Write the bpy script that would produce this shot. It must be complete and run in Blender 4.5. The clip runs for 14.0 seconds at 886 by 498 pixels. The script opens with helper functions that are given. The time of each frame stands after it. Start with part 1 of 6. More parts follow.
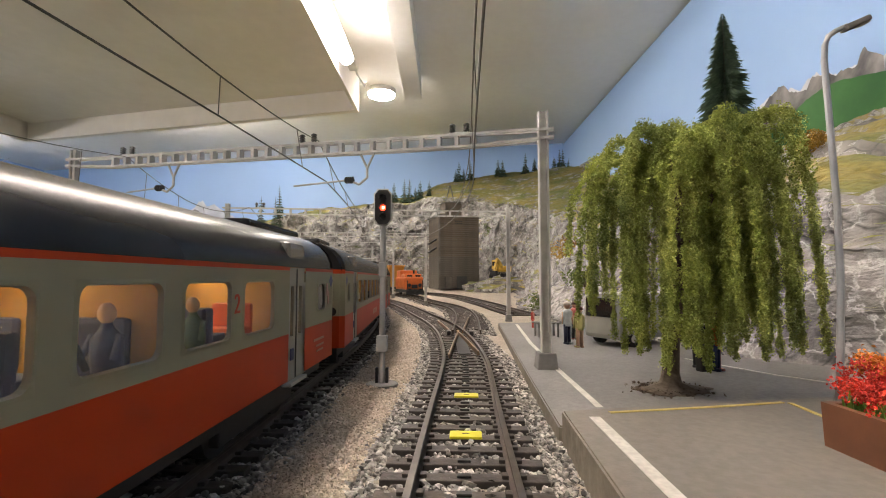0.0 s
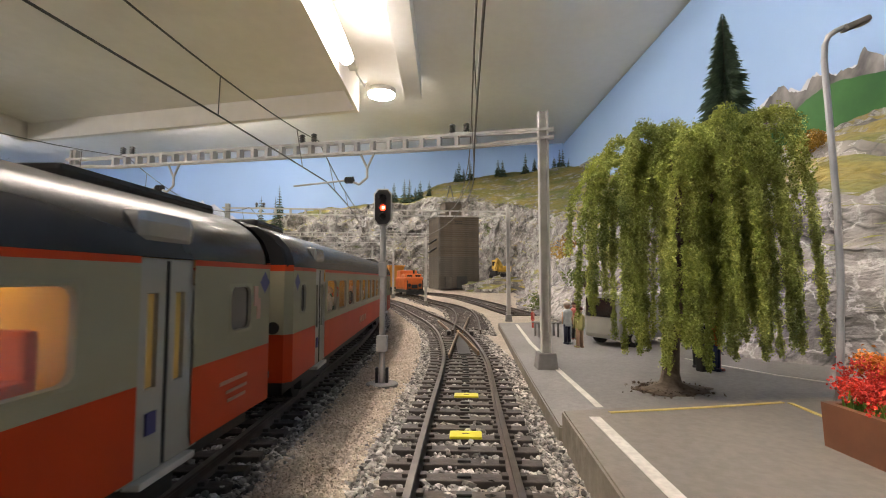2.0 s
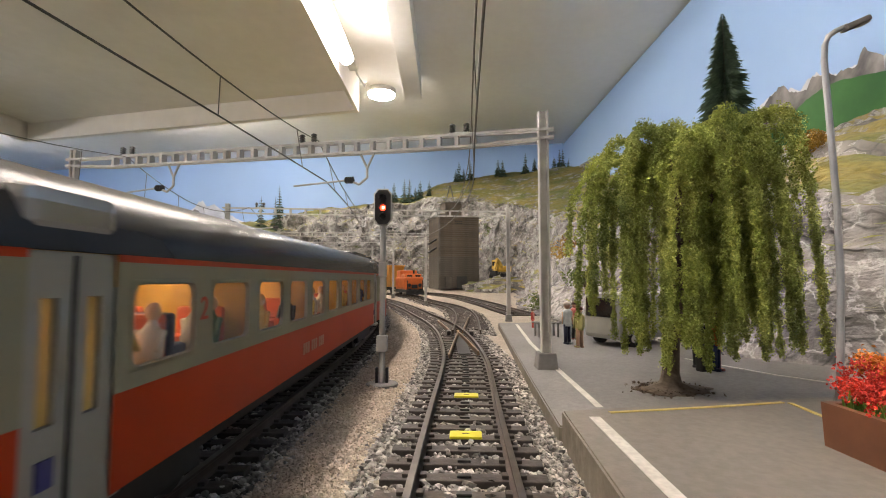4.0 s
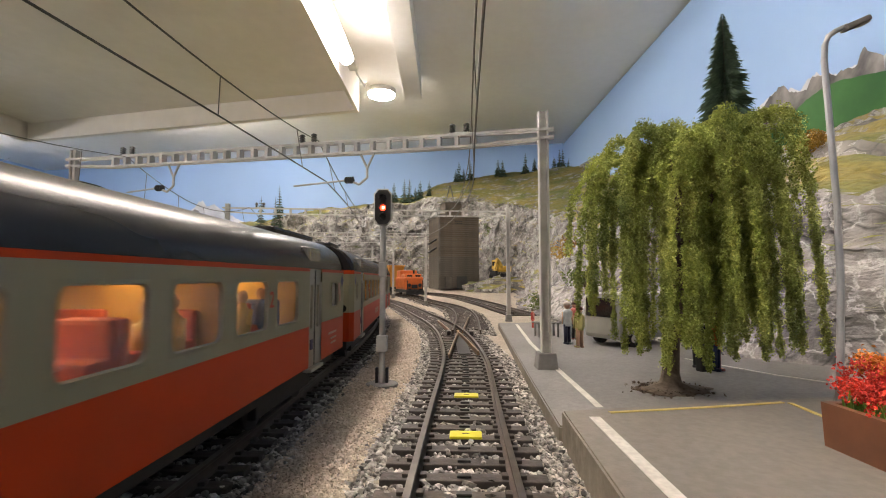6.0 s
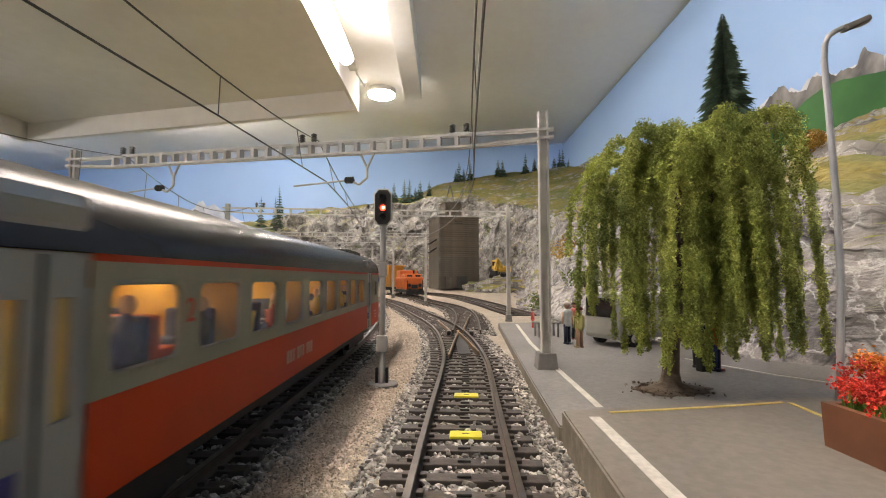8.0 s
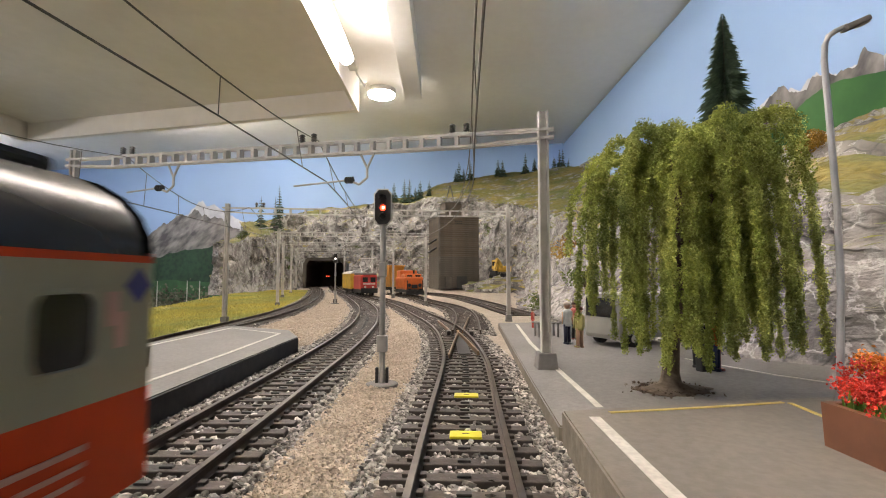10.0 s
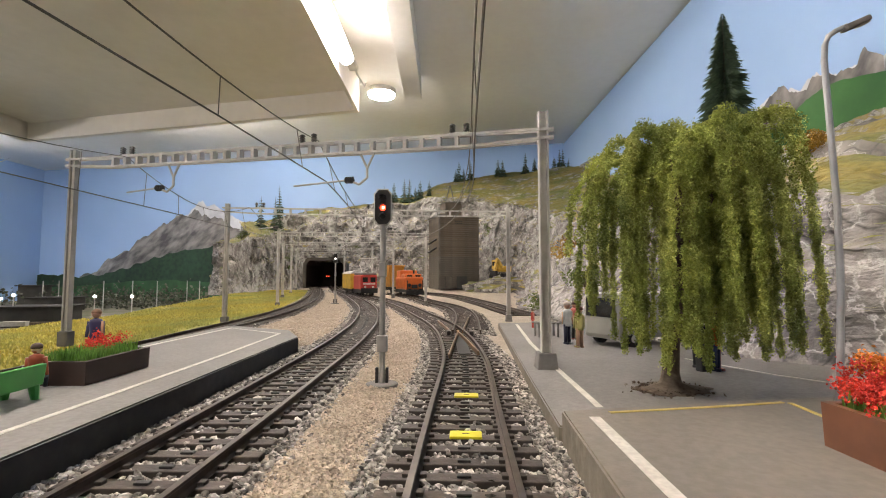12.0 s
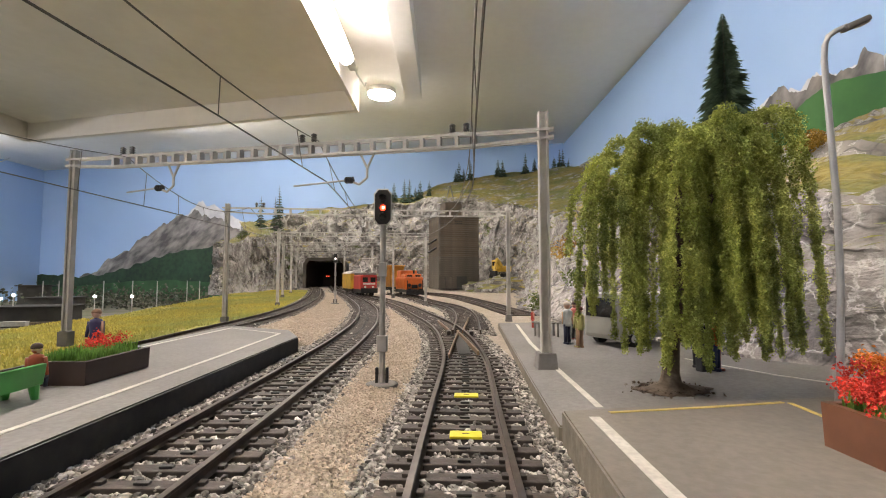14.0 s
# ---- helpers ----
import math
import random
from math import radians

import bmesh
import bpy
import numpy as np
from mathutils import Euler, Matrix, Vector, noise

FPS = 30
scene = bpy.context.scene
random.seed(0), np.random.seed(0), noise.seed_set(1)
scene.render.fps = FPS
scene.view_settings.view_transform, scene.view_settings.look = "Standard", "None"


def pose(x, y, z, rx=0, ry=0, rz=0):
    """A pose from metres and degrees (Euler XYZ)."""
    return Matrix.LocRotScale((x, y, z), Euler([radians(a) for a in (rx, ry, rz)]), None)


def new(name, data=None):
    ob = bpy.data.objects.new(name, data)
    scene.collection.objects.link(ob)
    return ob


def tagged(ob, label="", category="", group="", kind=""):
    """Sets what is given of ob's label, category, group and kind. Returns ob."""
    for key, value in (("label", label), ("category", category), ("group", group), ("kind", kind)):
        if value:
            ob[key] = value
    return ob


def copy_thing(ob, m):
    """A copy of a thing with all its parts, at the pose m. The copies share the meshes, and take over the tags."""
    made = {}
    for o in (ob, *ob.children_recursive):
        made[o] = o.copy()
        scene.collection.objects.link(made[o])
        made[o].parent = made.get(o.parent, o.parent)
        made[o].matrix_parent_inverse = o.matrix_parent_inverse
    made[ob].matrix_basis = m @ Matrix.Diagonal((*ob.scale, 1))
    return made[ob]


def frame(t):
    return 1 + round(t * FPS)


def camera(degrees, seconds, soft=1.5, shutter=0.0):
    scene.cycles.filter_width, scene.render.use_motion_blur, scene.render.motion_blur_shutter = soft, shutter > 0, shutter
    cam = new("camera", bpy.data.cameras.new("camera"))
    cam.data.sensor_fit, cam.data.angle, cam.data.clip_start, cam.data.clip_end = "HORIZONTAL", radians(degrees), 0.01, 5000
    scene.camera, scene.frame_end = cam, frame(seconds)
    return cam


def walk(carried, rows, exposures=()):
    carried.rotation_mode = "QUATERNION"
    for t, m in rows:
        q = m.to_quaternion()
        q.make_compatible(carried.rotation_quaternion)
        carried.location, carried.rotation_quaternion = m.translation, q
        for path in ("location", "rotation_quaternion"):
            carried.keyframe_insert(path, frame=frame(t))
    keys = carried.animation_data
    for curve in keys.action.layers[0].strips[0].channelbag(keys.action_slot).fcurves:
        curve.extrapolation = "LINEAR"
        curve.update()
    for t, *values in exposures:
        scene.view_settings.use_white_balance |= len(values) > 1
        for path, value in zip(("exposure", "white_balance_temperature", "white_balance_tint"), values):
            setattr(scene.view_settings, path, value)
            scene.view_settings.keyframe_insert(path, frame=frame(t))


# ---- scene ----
def still_pose():
    return Matrix.Translation((0, 0, 0.033)) @ pose(0, 0, 0, 90 + 3.63, 0, 0)


cam = camera(87.4, 14.0, soft=1.05, shutter=0.5)
walk(cam, [(0.0, still_pose()), (14.0, still_pose())], exposures=[(0.0, 0.2), (14.0, 0.2)])

# ---- world and lamps (all sizes below in millimetres, turned to metres by MM) ----
MM = 0.001
world = bpy.data.worlds.new("room_world")
world.use_nodes = True
world.node_tree.nodes["Background"].inputs[0].default_value = (0.9, 0.86, 0.8, 1)
world.node_tree.nodes["Background"].inputs[1].default_value = 0.05
scene.world = world

CEIL = 560.0       # ceiling above the rail heads
TUBE = 39.0        # strength of the glowing tubes
FILL_W = 0.09      # watts of the unseen fill lamp added behind the viewer


def area_lamp(name, x, y, z, sx, sy, watts, color, rx=0, ry=0, rz=0):
    data = bpy.data.lights.new(name, "AREA")
    data.shape, data.size, data.size_y = "RECTANGLE", sx * MM, sy * MM
    data.energy, data.color = watts, color
    ob = new(name, data)
    ob.matrix_world = pose(x * MM, y * MM, z * MM, rx, ry, rz)
    return ob


# added fill lamp, out of view, brightens the near layout
area_lamp("rear_fill_light", 0, -650, 545, 700, 300, FILL_W, (1.0, 0.9, 0.78), 20)


# ---- materials ----
def mat(name, c1, c2=None, scale=300.0, rough=0.6, metal=0.0, bump=0.15, bscale=None, stain=0.12, sscale=None, emit=0.0, island=0.0, rand=0.0, depth=0.0006):
    """A surface with grain of two colours, stains at a larger scale and fine relief."""
    c2 = c2 or tuple(v * 0.75 for v in c1)
    m = bpy.data.materials.new(name)
    m.use_nodes = True
    nt = m.node_tree
    b = nt.nodes["Principled BSDF"]
    tc = nt.nodes.new("ShaderNodeTexCoord")

    def tex(s, detail=5.0):
        n = nt.nodes.new("ShaderNodeTexNoise")
        n.inputs["Scale"].default_value, n.inputs["Detail"].default_value = s, detail
        nt.links.new(tc.outputs["Object"], n.inputs["Vector"])
        return n

    def mix(kind, fac, a, bb):
        n = nt.nodes.new("ShaderNodeMix")
        n.data_type, n.blend_type = "RGBA", kind
        for sock, v in ((n.inputs[0], fac), (n.inputs[6], a), (n.inputs[7], bb)):
            if hasattr(v, "is_output"):
                nt.links.new(v, sock)
            else:
                sock.default_value = v
        return n.outputs[2]

    def ramp(src, lo, hi):
        n = nt.nodes.new("ShaderNodeMapRange")
        n.inputs[1].default_value, n.inputs[2].default_value = lo, hi
        nt.links.new(src, n.inputs[0])
        return n.outputs[0]

    grain = tex(scale)
    col = mix("MIX", ramp(grain.outputs[0], 0.35, 0.65), (*c1, 1), (*c2, 1))
    if stain:
        s = ramp(tex(sscale or scale / 9, 3.0).outputs[0], 0.35, 0.7)
        g = mix("MIX", s, (1, 1, 1, 1), (1 - stain * 2, 1 - stain * 2.1, 1 - stain * 2.3, 1))
        col = mix("MULTIPLY", 1.0, col, g)
    if island or rand:
        src = nt.nodes.new("ShaderNodeNewGeometry").outputs["Random Per Island"] if island else nt.nodes.new("ShaderNodeObjectInfo").outputs["Random"]
        amt = island or rand
        r = nt.nodes.new("ShaderNodeMapRange")
        r.inputs[3].default_value, r.inputs[4].default_value = 1 - amt, 1 + amt * 0.8
        nt.links.new(src, r.inputs[0])
        h = nt.nodes.new("ShaderNodeHueSaturation")
        nt.links.new(r.outputs[0], h.inputs["Value"])
        nt.links.new(col, h.inputs["Color"])
        col = h.outputs[0]
    nt.links.new(col, b.inputs["Base Color"])
    b.inputs["Roughness"].default_value, b.inputs["Metallic"].default_value = rough, metal
    if bump:
        bp = nt.nodes.new("ShaderNodeBump")
        bp.inputs["Strength"].default_value, bp.inputs["Distance"].default_value = bump, depth
        nt.links.new(tex(bscale or scale * 1.7).outputs[0], bp.inputs["Height"])
        nt.links.new(bp.outputs[0], b.inputs["Normal"])
    if emit:
        b.inputs["Emission Color"].default_value = (*c1, 1)
        b.inputs["Emission Strength"].default_value = emit
    return m


def glass(name, tint=(0.9, 0.92, 0.9), alpha=0.06):
    m = bpy.data.materials.new(name)
    m.use_nodes = True
    b = m.node_tree.nodes["Principled BSDF"]
    b.inputs["Base Color"].default_value = (*tint, 1)
    b.inputs["Roughness"].default_value, b.inputs["Alpha"].default_value = 0.06, alpha
    return m


PLASTER = mat("ceiling_paint", (0.91, 0.885, 0.855), (0.885, 0.86, 0.83), 60, 0.85, bump=0.12, bscale=300, stain=0.03, sscale=4)
SOFFIT = mat("soffit_paint", (0.90, 0.83, 0.74), (0.87, 0.80, 0.71), 40, 0.85, bump=0.1, bscale=260, stain=0.04, sscale=4)
SKY = mat("painted_sky", (0.355, 0.52, 0.81), (0.385, 0.55, 0.83), 3, 0.9, bump=0.05, bscale=300, stain=0.03, sscale=2)
TUBE_GLOW = mat("tube_glow", (1.0, 0.91, 0.845), (1.0, 0.91, 0.845), 10, 0.5, bump=0, stain=0, emit=TUBE)
WHITE_METAL = mat("white_enamel", (0.8, 0.79, 0.75), None, 30, 0.4, bump=0.03, stain=0.03)
BALLAST = mat("ballast_stone", (0.44, 0.41, 0.375), (0.12, 0.105, 0.09), 600, 0.85, bump=0.3, stain=0.1, island=0.85)
BALLAST_BED = mat("ballast_bed", (0.17, 0.16, 0.15), (0.06, 0.055, 0.05), 900, 0.9, bump=0.8, bscale=700, stain=0.15)
SAND = mat("beige_gravel", (0.55, 0.46, 0.365), (0.40, 0.325, 0.25), 900, 0.9, bump=0.5, bscale=900, stain=0.1, island=0.22)
SAND_BED = mat("beige_gravel_bed", (0.42, 0.36, 0.29), (0.26, 0.22, 0.17), 800, 0.9, bump=0.9, bscale=900, stain=0.1)
SLEEPER = mat("sleeper_plastic", (0.04, 0.03, 0.024), (0.07, 0.054, 0.043), 500, 0.65, bump=0.3, stain=0.15, rand=0.2)
RAIL_SIDE = mat("rail_brown", (0.055, 0.038, 0.03), (0.085, 0.06, 0.046), 400, 0.55, metal=0.4, bump=0.1)
RAIL_TOP = mat("rail_head", (0.12, 0.098, 0.082), (0.085, 0.068, 0.058), 300, 0.4, metal=0.5, bump=0.05)
STUD = mat("contact_stud", (0.02, 0.018, 0.016), None, 400, 0.5, bump=0.1)
YELLOW = mat("yellow_plastic", (0.66, 0.58, 0.02), (0.70, 0.63, 0.04), 300, 0.4, bump=0.03, stain=0.05)
ASPHALT = mat("platform_grey", (0.205, 0.195, 0.185), (0.17, 0.162, 0.152), 700, 0.8, bump=0.3, bscale=1600, stain=0.10, sscale=25, depth=0.0003)
ASPHALT_B = mat("platform_panel", (0.19, 0.168, 0.14), (0.16, 0.142, 0.118), 600, 0.75, bump=0.25, bscale=1500, stain=0.1, sscale=20, depth=0.0003)
KERB = mat("platform_edge", (0.20, 0.175, 0.13), (0.14, 0.12, 0.09), 300, 0.8, bump=0.3, stain=0.15)
KERB_DARK = mat("platform_edge_dark", (0.045, 0.04, 0.036), (0.03, 0.027, 0.025), 300, 0.8, bump=0.2, stain=0.15)
LINE_W = mat("line_white", (0.60, 0.57, 0.51), (0.48, 0.46, 0.41), 900, 0.8, bump=0.1, stain=0.1, sscale=150)
LINE_Y = mat("line_yellow", (0.62, 0.47, 0.12), (0.50, 0.38, 0.12), 900, 0.8, bump=0.1, stain=0.12, sscale=150)
TRAIN_RED = mat("coach_orange_red", (0.42, 0.038, 0.004), (0.37, 0.033, 0.003), 60, 0.5, bump=0.03, stain=0.05)
TRAIN_GREY = mat("coach_stone_grey", (0.25, 0.232, 0.150), (0.236, 0.218, 0.139), 60, 0.55, bump=0.02, stain=0.04)
TRAIN_ROOF = mat("coach_roof", (0.026, 0.024, 0.024), (0.020, 0.018, 0.018), 80, 0.26, bump=0.03, stain=0.08)
for paint in (TRAIN_RED, TRAIN_GREY, TRAIN_ROOF):   # satin model paint
    paint.node_tree.nodes["Principled BSDF"].inputs["Specular IOR Level"].default_value = 0.2
COWL = mat("cowl_silver", (0.38, 0.365, 0.34), (0.32, 0.31, 0.29), 80, 0.27, metal=0.6, bump=0.03)
TRAIN_DARK = mat("coach_underframe", (0.012, 0.011, 0.010), None, 200, 0.7, bump=0.2)
TRAIN_DOOR = mat("door_grey", (0.265, 0.255, 0.215), (0.24, 0.23, 0.19), 80, 0.4, bump=0.02, stain=0.05)
WINDOW_RIM = mat("window_rim", (0.30, 0.28, 0.22), None, 80, 0.6, metal=0.0, bump=0.02)
PANE = glass("coach_glass")
PANE_WARM = glass("door_glass", (0.85, 0.6, 0.2), 0.45)
PANE_DARK = mat("dark_glass", (0.02, 0.018, 0.015), None, 80, 0.12, bump=0.0, stain=0)
COACH_LIGHT = mat("coach_light", (1.0, 0.78, 0.42), (1.0, 0.78, 0.42), 10, 0.5, bump=0, stain=0, emit=8.0)
INSIDE = mat("inside_panel", (0.55, 0.31, 0.05), (0.36, 0.18, 0.03), 90, 0.6, bump=0.1, stain=0.08)
SEAT_RED = mat("seat_red", (0.50, 0.075, 0.015), None, 120, 0.8, bump=0.1)
SEAT_BLUE = mat("seat_blue", (0.04, 0.045, 0.10), None, 120, 0.8, bump=0.1)
BLUE = mat("sign_blue", (0.035, 0.035, 0.16), None, 90, 0.5, bump=0.02)
MAST = mat("mast_grey", (0.50, 0.48, 0.45), (0.42, 0.40, 0.37), 200, 0.5, metal=0.2, bump=0.08, stain=0.1)
MAST_FOOT = mat("mast_foot_grey", (0.19, 0.18, 0.17), None, 250, 0.8, bump=0.2)
WIRE = mat("wire_dark", (0.17, 0.15, 0.13), None, 300, 0.5, metal=0.5, bump=0.0)
BLACK = mat("insulator_dark", (0.03, 0.025, 0.025), None, 300, 0.4, bump=0.05)
ROCK = mat("rock", (0.40, 0.38, 0.37), (0.20, 0.19, 0.185), 55, 0.85, bump=0.9, bscale=90, stain=0.18, sscale=11, depth=0.004)
HILL = mat("hill_rock_and_grass", (0.43, 0.405, 0.385), (0.165, 0.152, 0.143), 38, 0.88, bump=1.0, bscale=70, stain=0.16, sscale=9, depth=0.006)


def grow_grass(m):
    """Grass flock where the rock lies flat, in uneven patches, and cracks in the rock."""
    nt = m.node_tree
    b = nt.nodes["Principled BSDF"]
    rock = b.inputs["Base Color"].links[0].from_socket
    tc = nt.nodes.new("ShaderNodeTexCoord")

    def noise_of(s, d=5.0):
        n = nt.nodes.new("ShaderNodeTexNoise")
        n.inputs["Scale"].default_value, n.inputs["Detail"].default_value = s, d
        nt.links.new(tc.outputs["Object"], n.inputs["Vector"])
        return n.outputs[0]

    def mathn(op, a, c):
        n = nt.nodes.new("ShaderNodeMath")
        n.operation = op
        for i, v in enumerate((a, c)):
            if hasattr(v, "is_output"):
                nt.links.new(v, n.inputs[i])
            else:
                n.inputs[i].default_value = v
        return n.outputs[0]

    def mixn(fac, a, c):
        n = nt.nodes.new("ShaderNodeMix")
        n.data_type = "RGBA"
        nt.links.new(fac, n.inputs[0])
        for sock, v in ((n.inputs[6], a), (n.inputs[7], c)):
            if hasattr(v, "is_output"):
                nt.links.new(v, sock)
            else:
                sock.default_value = v
        return n.outputs[2]

    sep = nt.nodes.new("ShaderNodeSeparateXYZ")
    geo = nt.nodes.new("ShaderNodeNewGeometry")
    nt.links.new(geo.outputs["True Normal"], sep.inputs[0])
    flat = mathn("ADD", sep.outputs["Z"], mathn("MULTIPLY", mathn("SUBTRACT", noise_of(16), 0.5), 0.55))
    rng = nt.nodes.new("ShaderNodeMapRange")
    rng.inputs[1].default_value, rng.inputs[2].default_value = 0.77, 0.86
    nt.links.new(flat, rng.inputs[0])
    tone = nt.nodes.new("ShaderNodeMapRange")
    tone.inputs[1].default_value, tone.inputs[2].default_value = 0.38, 0.62
    nt.links.new(noise_of(11), tone.inputs[0])
    fine = nt.nodes.new("ShaderNodeMapRange")
    fine.inputs[1].default_value, fine.inputs[2].default_value = 0.35, 0.65
    nt.links.new(noise_of(220), fine.inputs[0])
    gold = mixn(fine.outputs[0], (0.30, 0.235, 0.06, 1), (0.21, 0.17, 0.045, 1))
    green = mixn(fine.outputs[0], (0.17, 0.18, 0.045, 1), (0.10, 0.115, 0.03, 1))
    grass = mixn(tone.outputs[0], green, gold)
    # pale scuffs on the crags
    vor = nt.nodes.new("ShaderNodeTexVoronoi")
    vor.feature = "DISTANCE_TO_EDGE"
    vor.inputs["Scale"].default_value = 30
    warp = nt.nodes.new("ShaderNodeMix")
    warp.data_type = "VECTOR"
    warp.inputs[0].default_value = 0.06
    nt.links.new(tc.outputs["Object"], warp.inputs[4])
    nz = nt.nodes.new("ShaderNodeTexNoise")
    nz.inputs["Scale"].default_value = 25
    nt.links.new(tc.outputs["Object"], nz.inputs["Vector"])
    nt.links.new(nz.outputs["Color"], warp.inputs[5])
    nt.links.new(warp.outputs[1], vor.inputs["Vector"])
    crack = nt.nodes.new("ShaderNodeMapRange")
    crack.inputs[1].default_value, crack.inputs[2].default_value = 0.0, 0.05
    nt.links.new(vor.outputs["Distance"], crack.inputs[0])
    rock2 = mixn(crack.outputs[0], (0.10, 0.095, 0.09, 1), rock)
    streak = mathn("ABSOLUTE", mathn("SUBTRACT", noise_of(75, 7.0), 0.5), 0.0)
    pale = nt.nodes.new("ShaderNodeMapRange")
    pale.inputs[1].default_value, pale.inputs[2].default_value = 0.003, 0.02
    pale.inputs[3].default_value, pale.inputs[4].default_value = 0.6, 0.0
    nt.links.new(streak, pale.inputs[0])
    rock3 = mixn(pale.outputs[0], rock2, (0.54, 0.52, 0.50, 1))
    nt.links.new(mixn(rng.outputs[0], rock3, grass), b.inputs["Base Color"])


grow_grass(HILL)
YARD = mat("yard_ground", (0.10, 0.12, 0.06), (0.17, 0.15, 0.12), 12, 0.95, bump=0.6, bscale=200, stain=0.15)
CONCRETE = mat("tower_concrete", (0.15, 0.13, 0.105), (0.10, 0.088, 0.072), 60, 0.85, bump=0.3, stain=0.22, sscale=9)
GRASS = mat("grass_mat", (0.46, 0.39, 0.09), (0.27, 0.26, 0.07), 70, 0.95, bump=1.0, bscale=500, stain=0.12, sscale=14, depth=0.003)
BARK = mat("bark", (0.16, 0.12, 0.085), (0.09, 0.065, 0.045), 300, 0.9, bump=0.8, stain=0.15, depth=0.001)
WILLOW = mat("willow_leaf", (0.48, 0.52, 0.12), (0.20, 0.25, 0.05), 75, 0.9, bump=0.3, stain=0.16, sscale=40, island=0.3)
SPRUCE = mat("spruce_needle", (0.060, 0.095, 0.050), (0.030, 0.055, 0.032), 150, 0.9, bump=0.2, island=0.3)
BUSH = mat("bush_leaf", (0.13, 0.17, 0.03), (0.07, 0.10, 0.02), 150, 0.9, bump=0.3, island=0.35)
BUSH_GOLD = mat("autumn_leaf", (0.42, 0.24, 0.03), (0.28, 0.16, 0.02), 150, 0.9, bump=0.3, island=0.35)
RED_FLOWER = mat("flower_red", (0.78, 0.06, 0.03), (0.62, 0.04, 0.03), 300, 0.7, bump=0.2, island=0.3)
ORANGE_FLOWER = mat("flower_orange", (0.85, 0.28, 0.03), None, 300, 0.7, bump=0.2, island=0.3)
PLANTER = mat("planter_brown", (0.17, 0.065, 0.028), (0.12, 0.045, 0.02), 120, 0.6, bump=0.15, stain=0.12)
PLANTER_DARK = mat("planter_dark", (0.055, 0.03, 0.02), (0.04, 0.022, 0.016), 120, 0.6, bump=0.15, stain=0.12)
CHROME = mat("lamp_silver", (0.50, 0.50, 0.51), None, 100, 0.45, metal=0.35, bump=0.02)
SIGNAL_GREY = mat("signal_grey", (0.38, 0.365, 0.34), None, 200, 0.5, bump=0.05)
SIGNAL_BLACK = mat("signal_black", (0.015, 0.014, 0.013), None, 200, 0.5, bump=0.05)
RED_GLOW = mat("signal_red_light", (1.0, 0.07, 0.025), (1.0, 0.07, 0.025), 10, 0.4, bump=0, stain=0, emit=2.6)
HOT_GLOW = mat("signal_hot_light", (1.0, 0.5, 0.3), (1.0, 0.5, 0.3), 10, 0.4, bump=0, stain=0, emit=5.0)
GREEN_PAINT = mat("bench_green", (0.05, 0.33, 0.05), None, 120, 0.4, bump=0.03)
ORANGE_PAINT = mat("wagon_orange", (0.60, 0.13, 0.015), (0.48, 0.10, 0.015), 120, 0.45, bump=0.05, stain=0.1)
OCHRE_PAINT = mat("wagon_ochre", (0.62, 0.28, 0.04), (0.52, 0.22, 0.03), 120, 0.5, bump=0.05, stain=0.12)
YELLOW_PAINT = mat("wagon_yellow", (0.72, 0.45, 0.05), None, 120, 0.45, bump=0.05, stain=0.1)
RED_PAINT = mat("loco_red", (0.42, 0.03, 0.02), None, 120, 0.4, bump=0.04, stain=0.1)
MOUNTAIN = mat("mural_mountain", (0.38, 0.36, 0.35), (0.11, 0.105, 0.115), 30, 0.9, bump=0.05, stain=0.2, sscale=6)


def slant(m):
    """Draws the grain of a material out into steep slanting strata."""
    nt = m.node_tree
    tc = next(n for n in nt.nodes if n.type == "TEX_COORD")
    mp = nt.nodes.new("ShaderNodeMapping")
    mp.inputs["Scale"].default_value = (1.3, 1.3, 0.3)
    turn = nt.nodes.new("ShaderNodeMapping")
    turn.inputs["Rotation"].default_value = (-0.7, -0.75, 0.0)
    targets = [l.to_socket for l in tc.outputs["Object"].links]
    nt.links.new(tc.outputs["Object"], turn.inputs["Vector"])
    nt.links.new(turn.outputs["Vector"], mp.inputs["Vector"])
    for t in targets:
        nt.links.new(mp.outputs["Vector"], t)


slant(MOUNTAIN)
SNOW = mat("mural_snow", (0.72, 0.72, 0.76), (0.55, 0.55, 0.60), 25, 0.9, bump=0.03, stain=0.05)
FOREST = mat("mural_forest", (0.03, 0.075, 0.04), (0.02, 0.045, 0.03), 60, 0.9, bump=0.05, stain=0.15)
MEADOW = mat("mural_meadow", (0.07, 0.20, 0.06), (0.05, 0.15, 0.05), 20, 0.9, bump=0.03, stain=0.12)


# ---- mesh helpers ----
def thing(name, x=0, y=0, z=0, rz=0, label="", category="", group="", kind=""):
    e = new(name)
    e.empty_display_size = 0.005
    e.matrix_world = pose(x * MM, y * MM, z * MM, 0, 0, rz)
    return tagged(e, label, category, group, kind)


def finish(name, bm, material, smooth=False):
    me = bpy.data.meshes.new(name)
    bmesh.ops.scale(bm, vec=(MM, MM, MM), verts=bm.verts)
    bm.to_mesh(me)
    bm.free()
    for m in material if isinstance(material, (list, tuple)) else [material]:
        me.materials.append(m)
    if smooth:
        me.polygons.foreach_set("use_smooth", [True] * len(me.polygons))
    return me


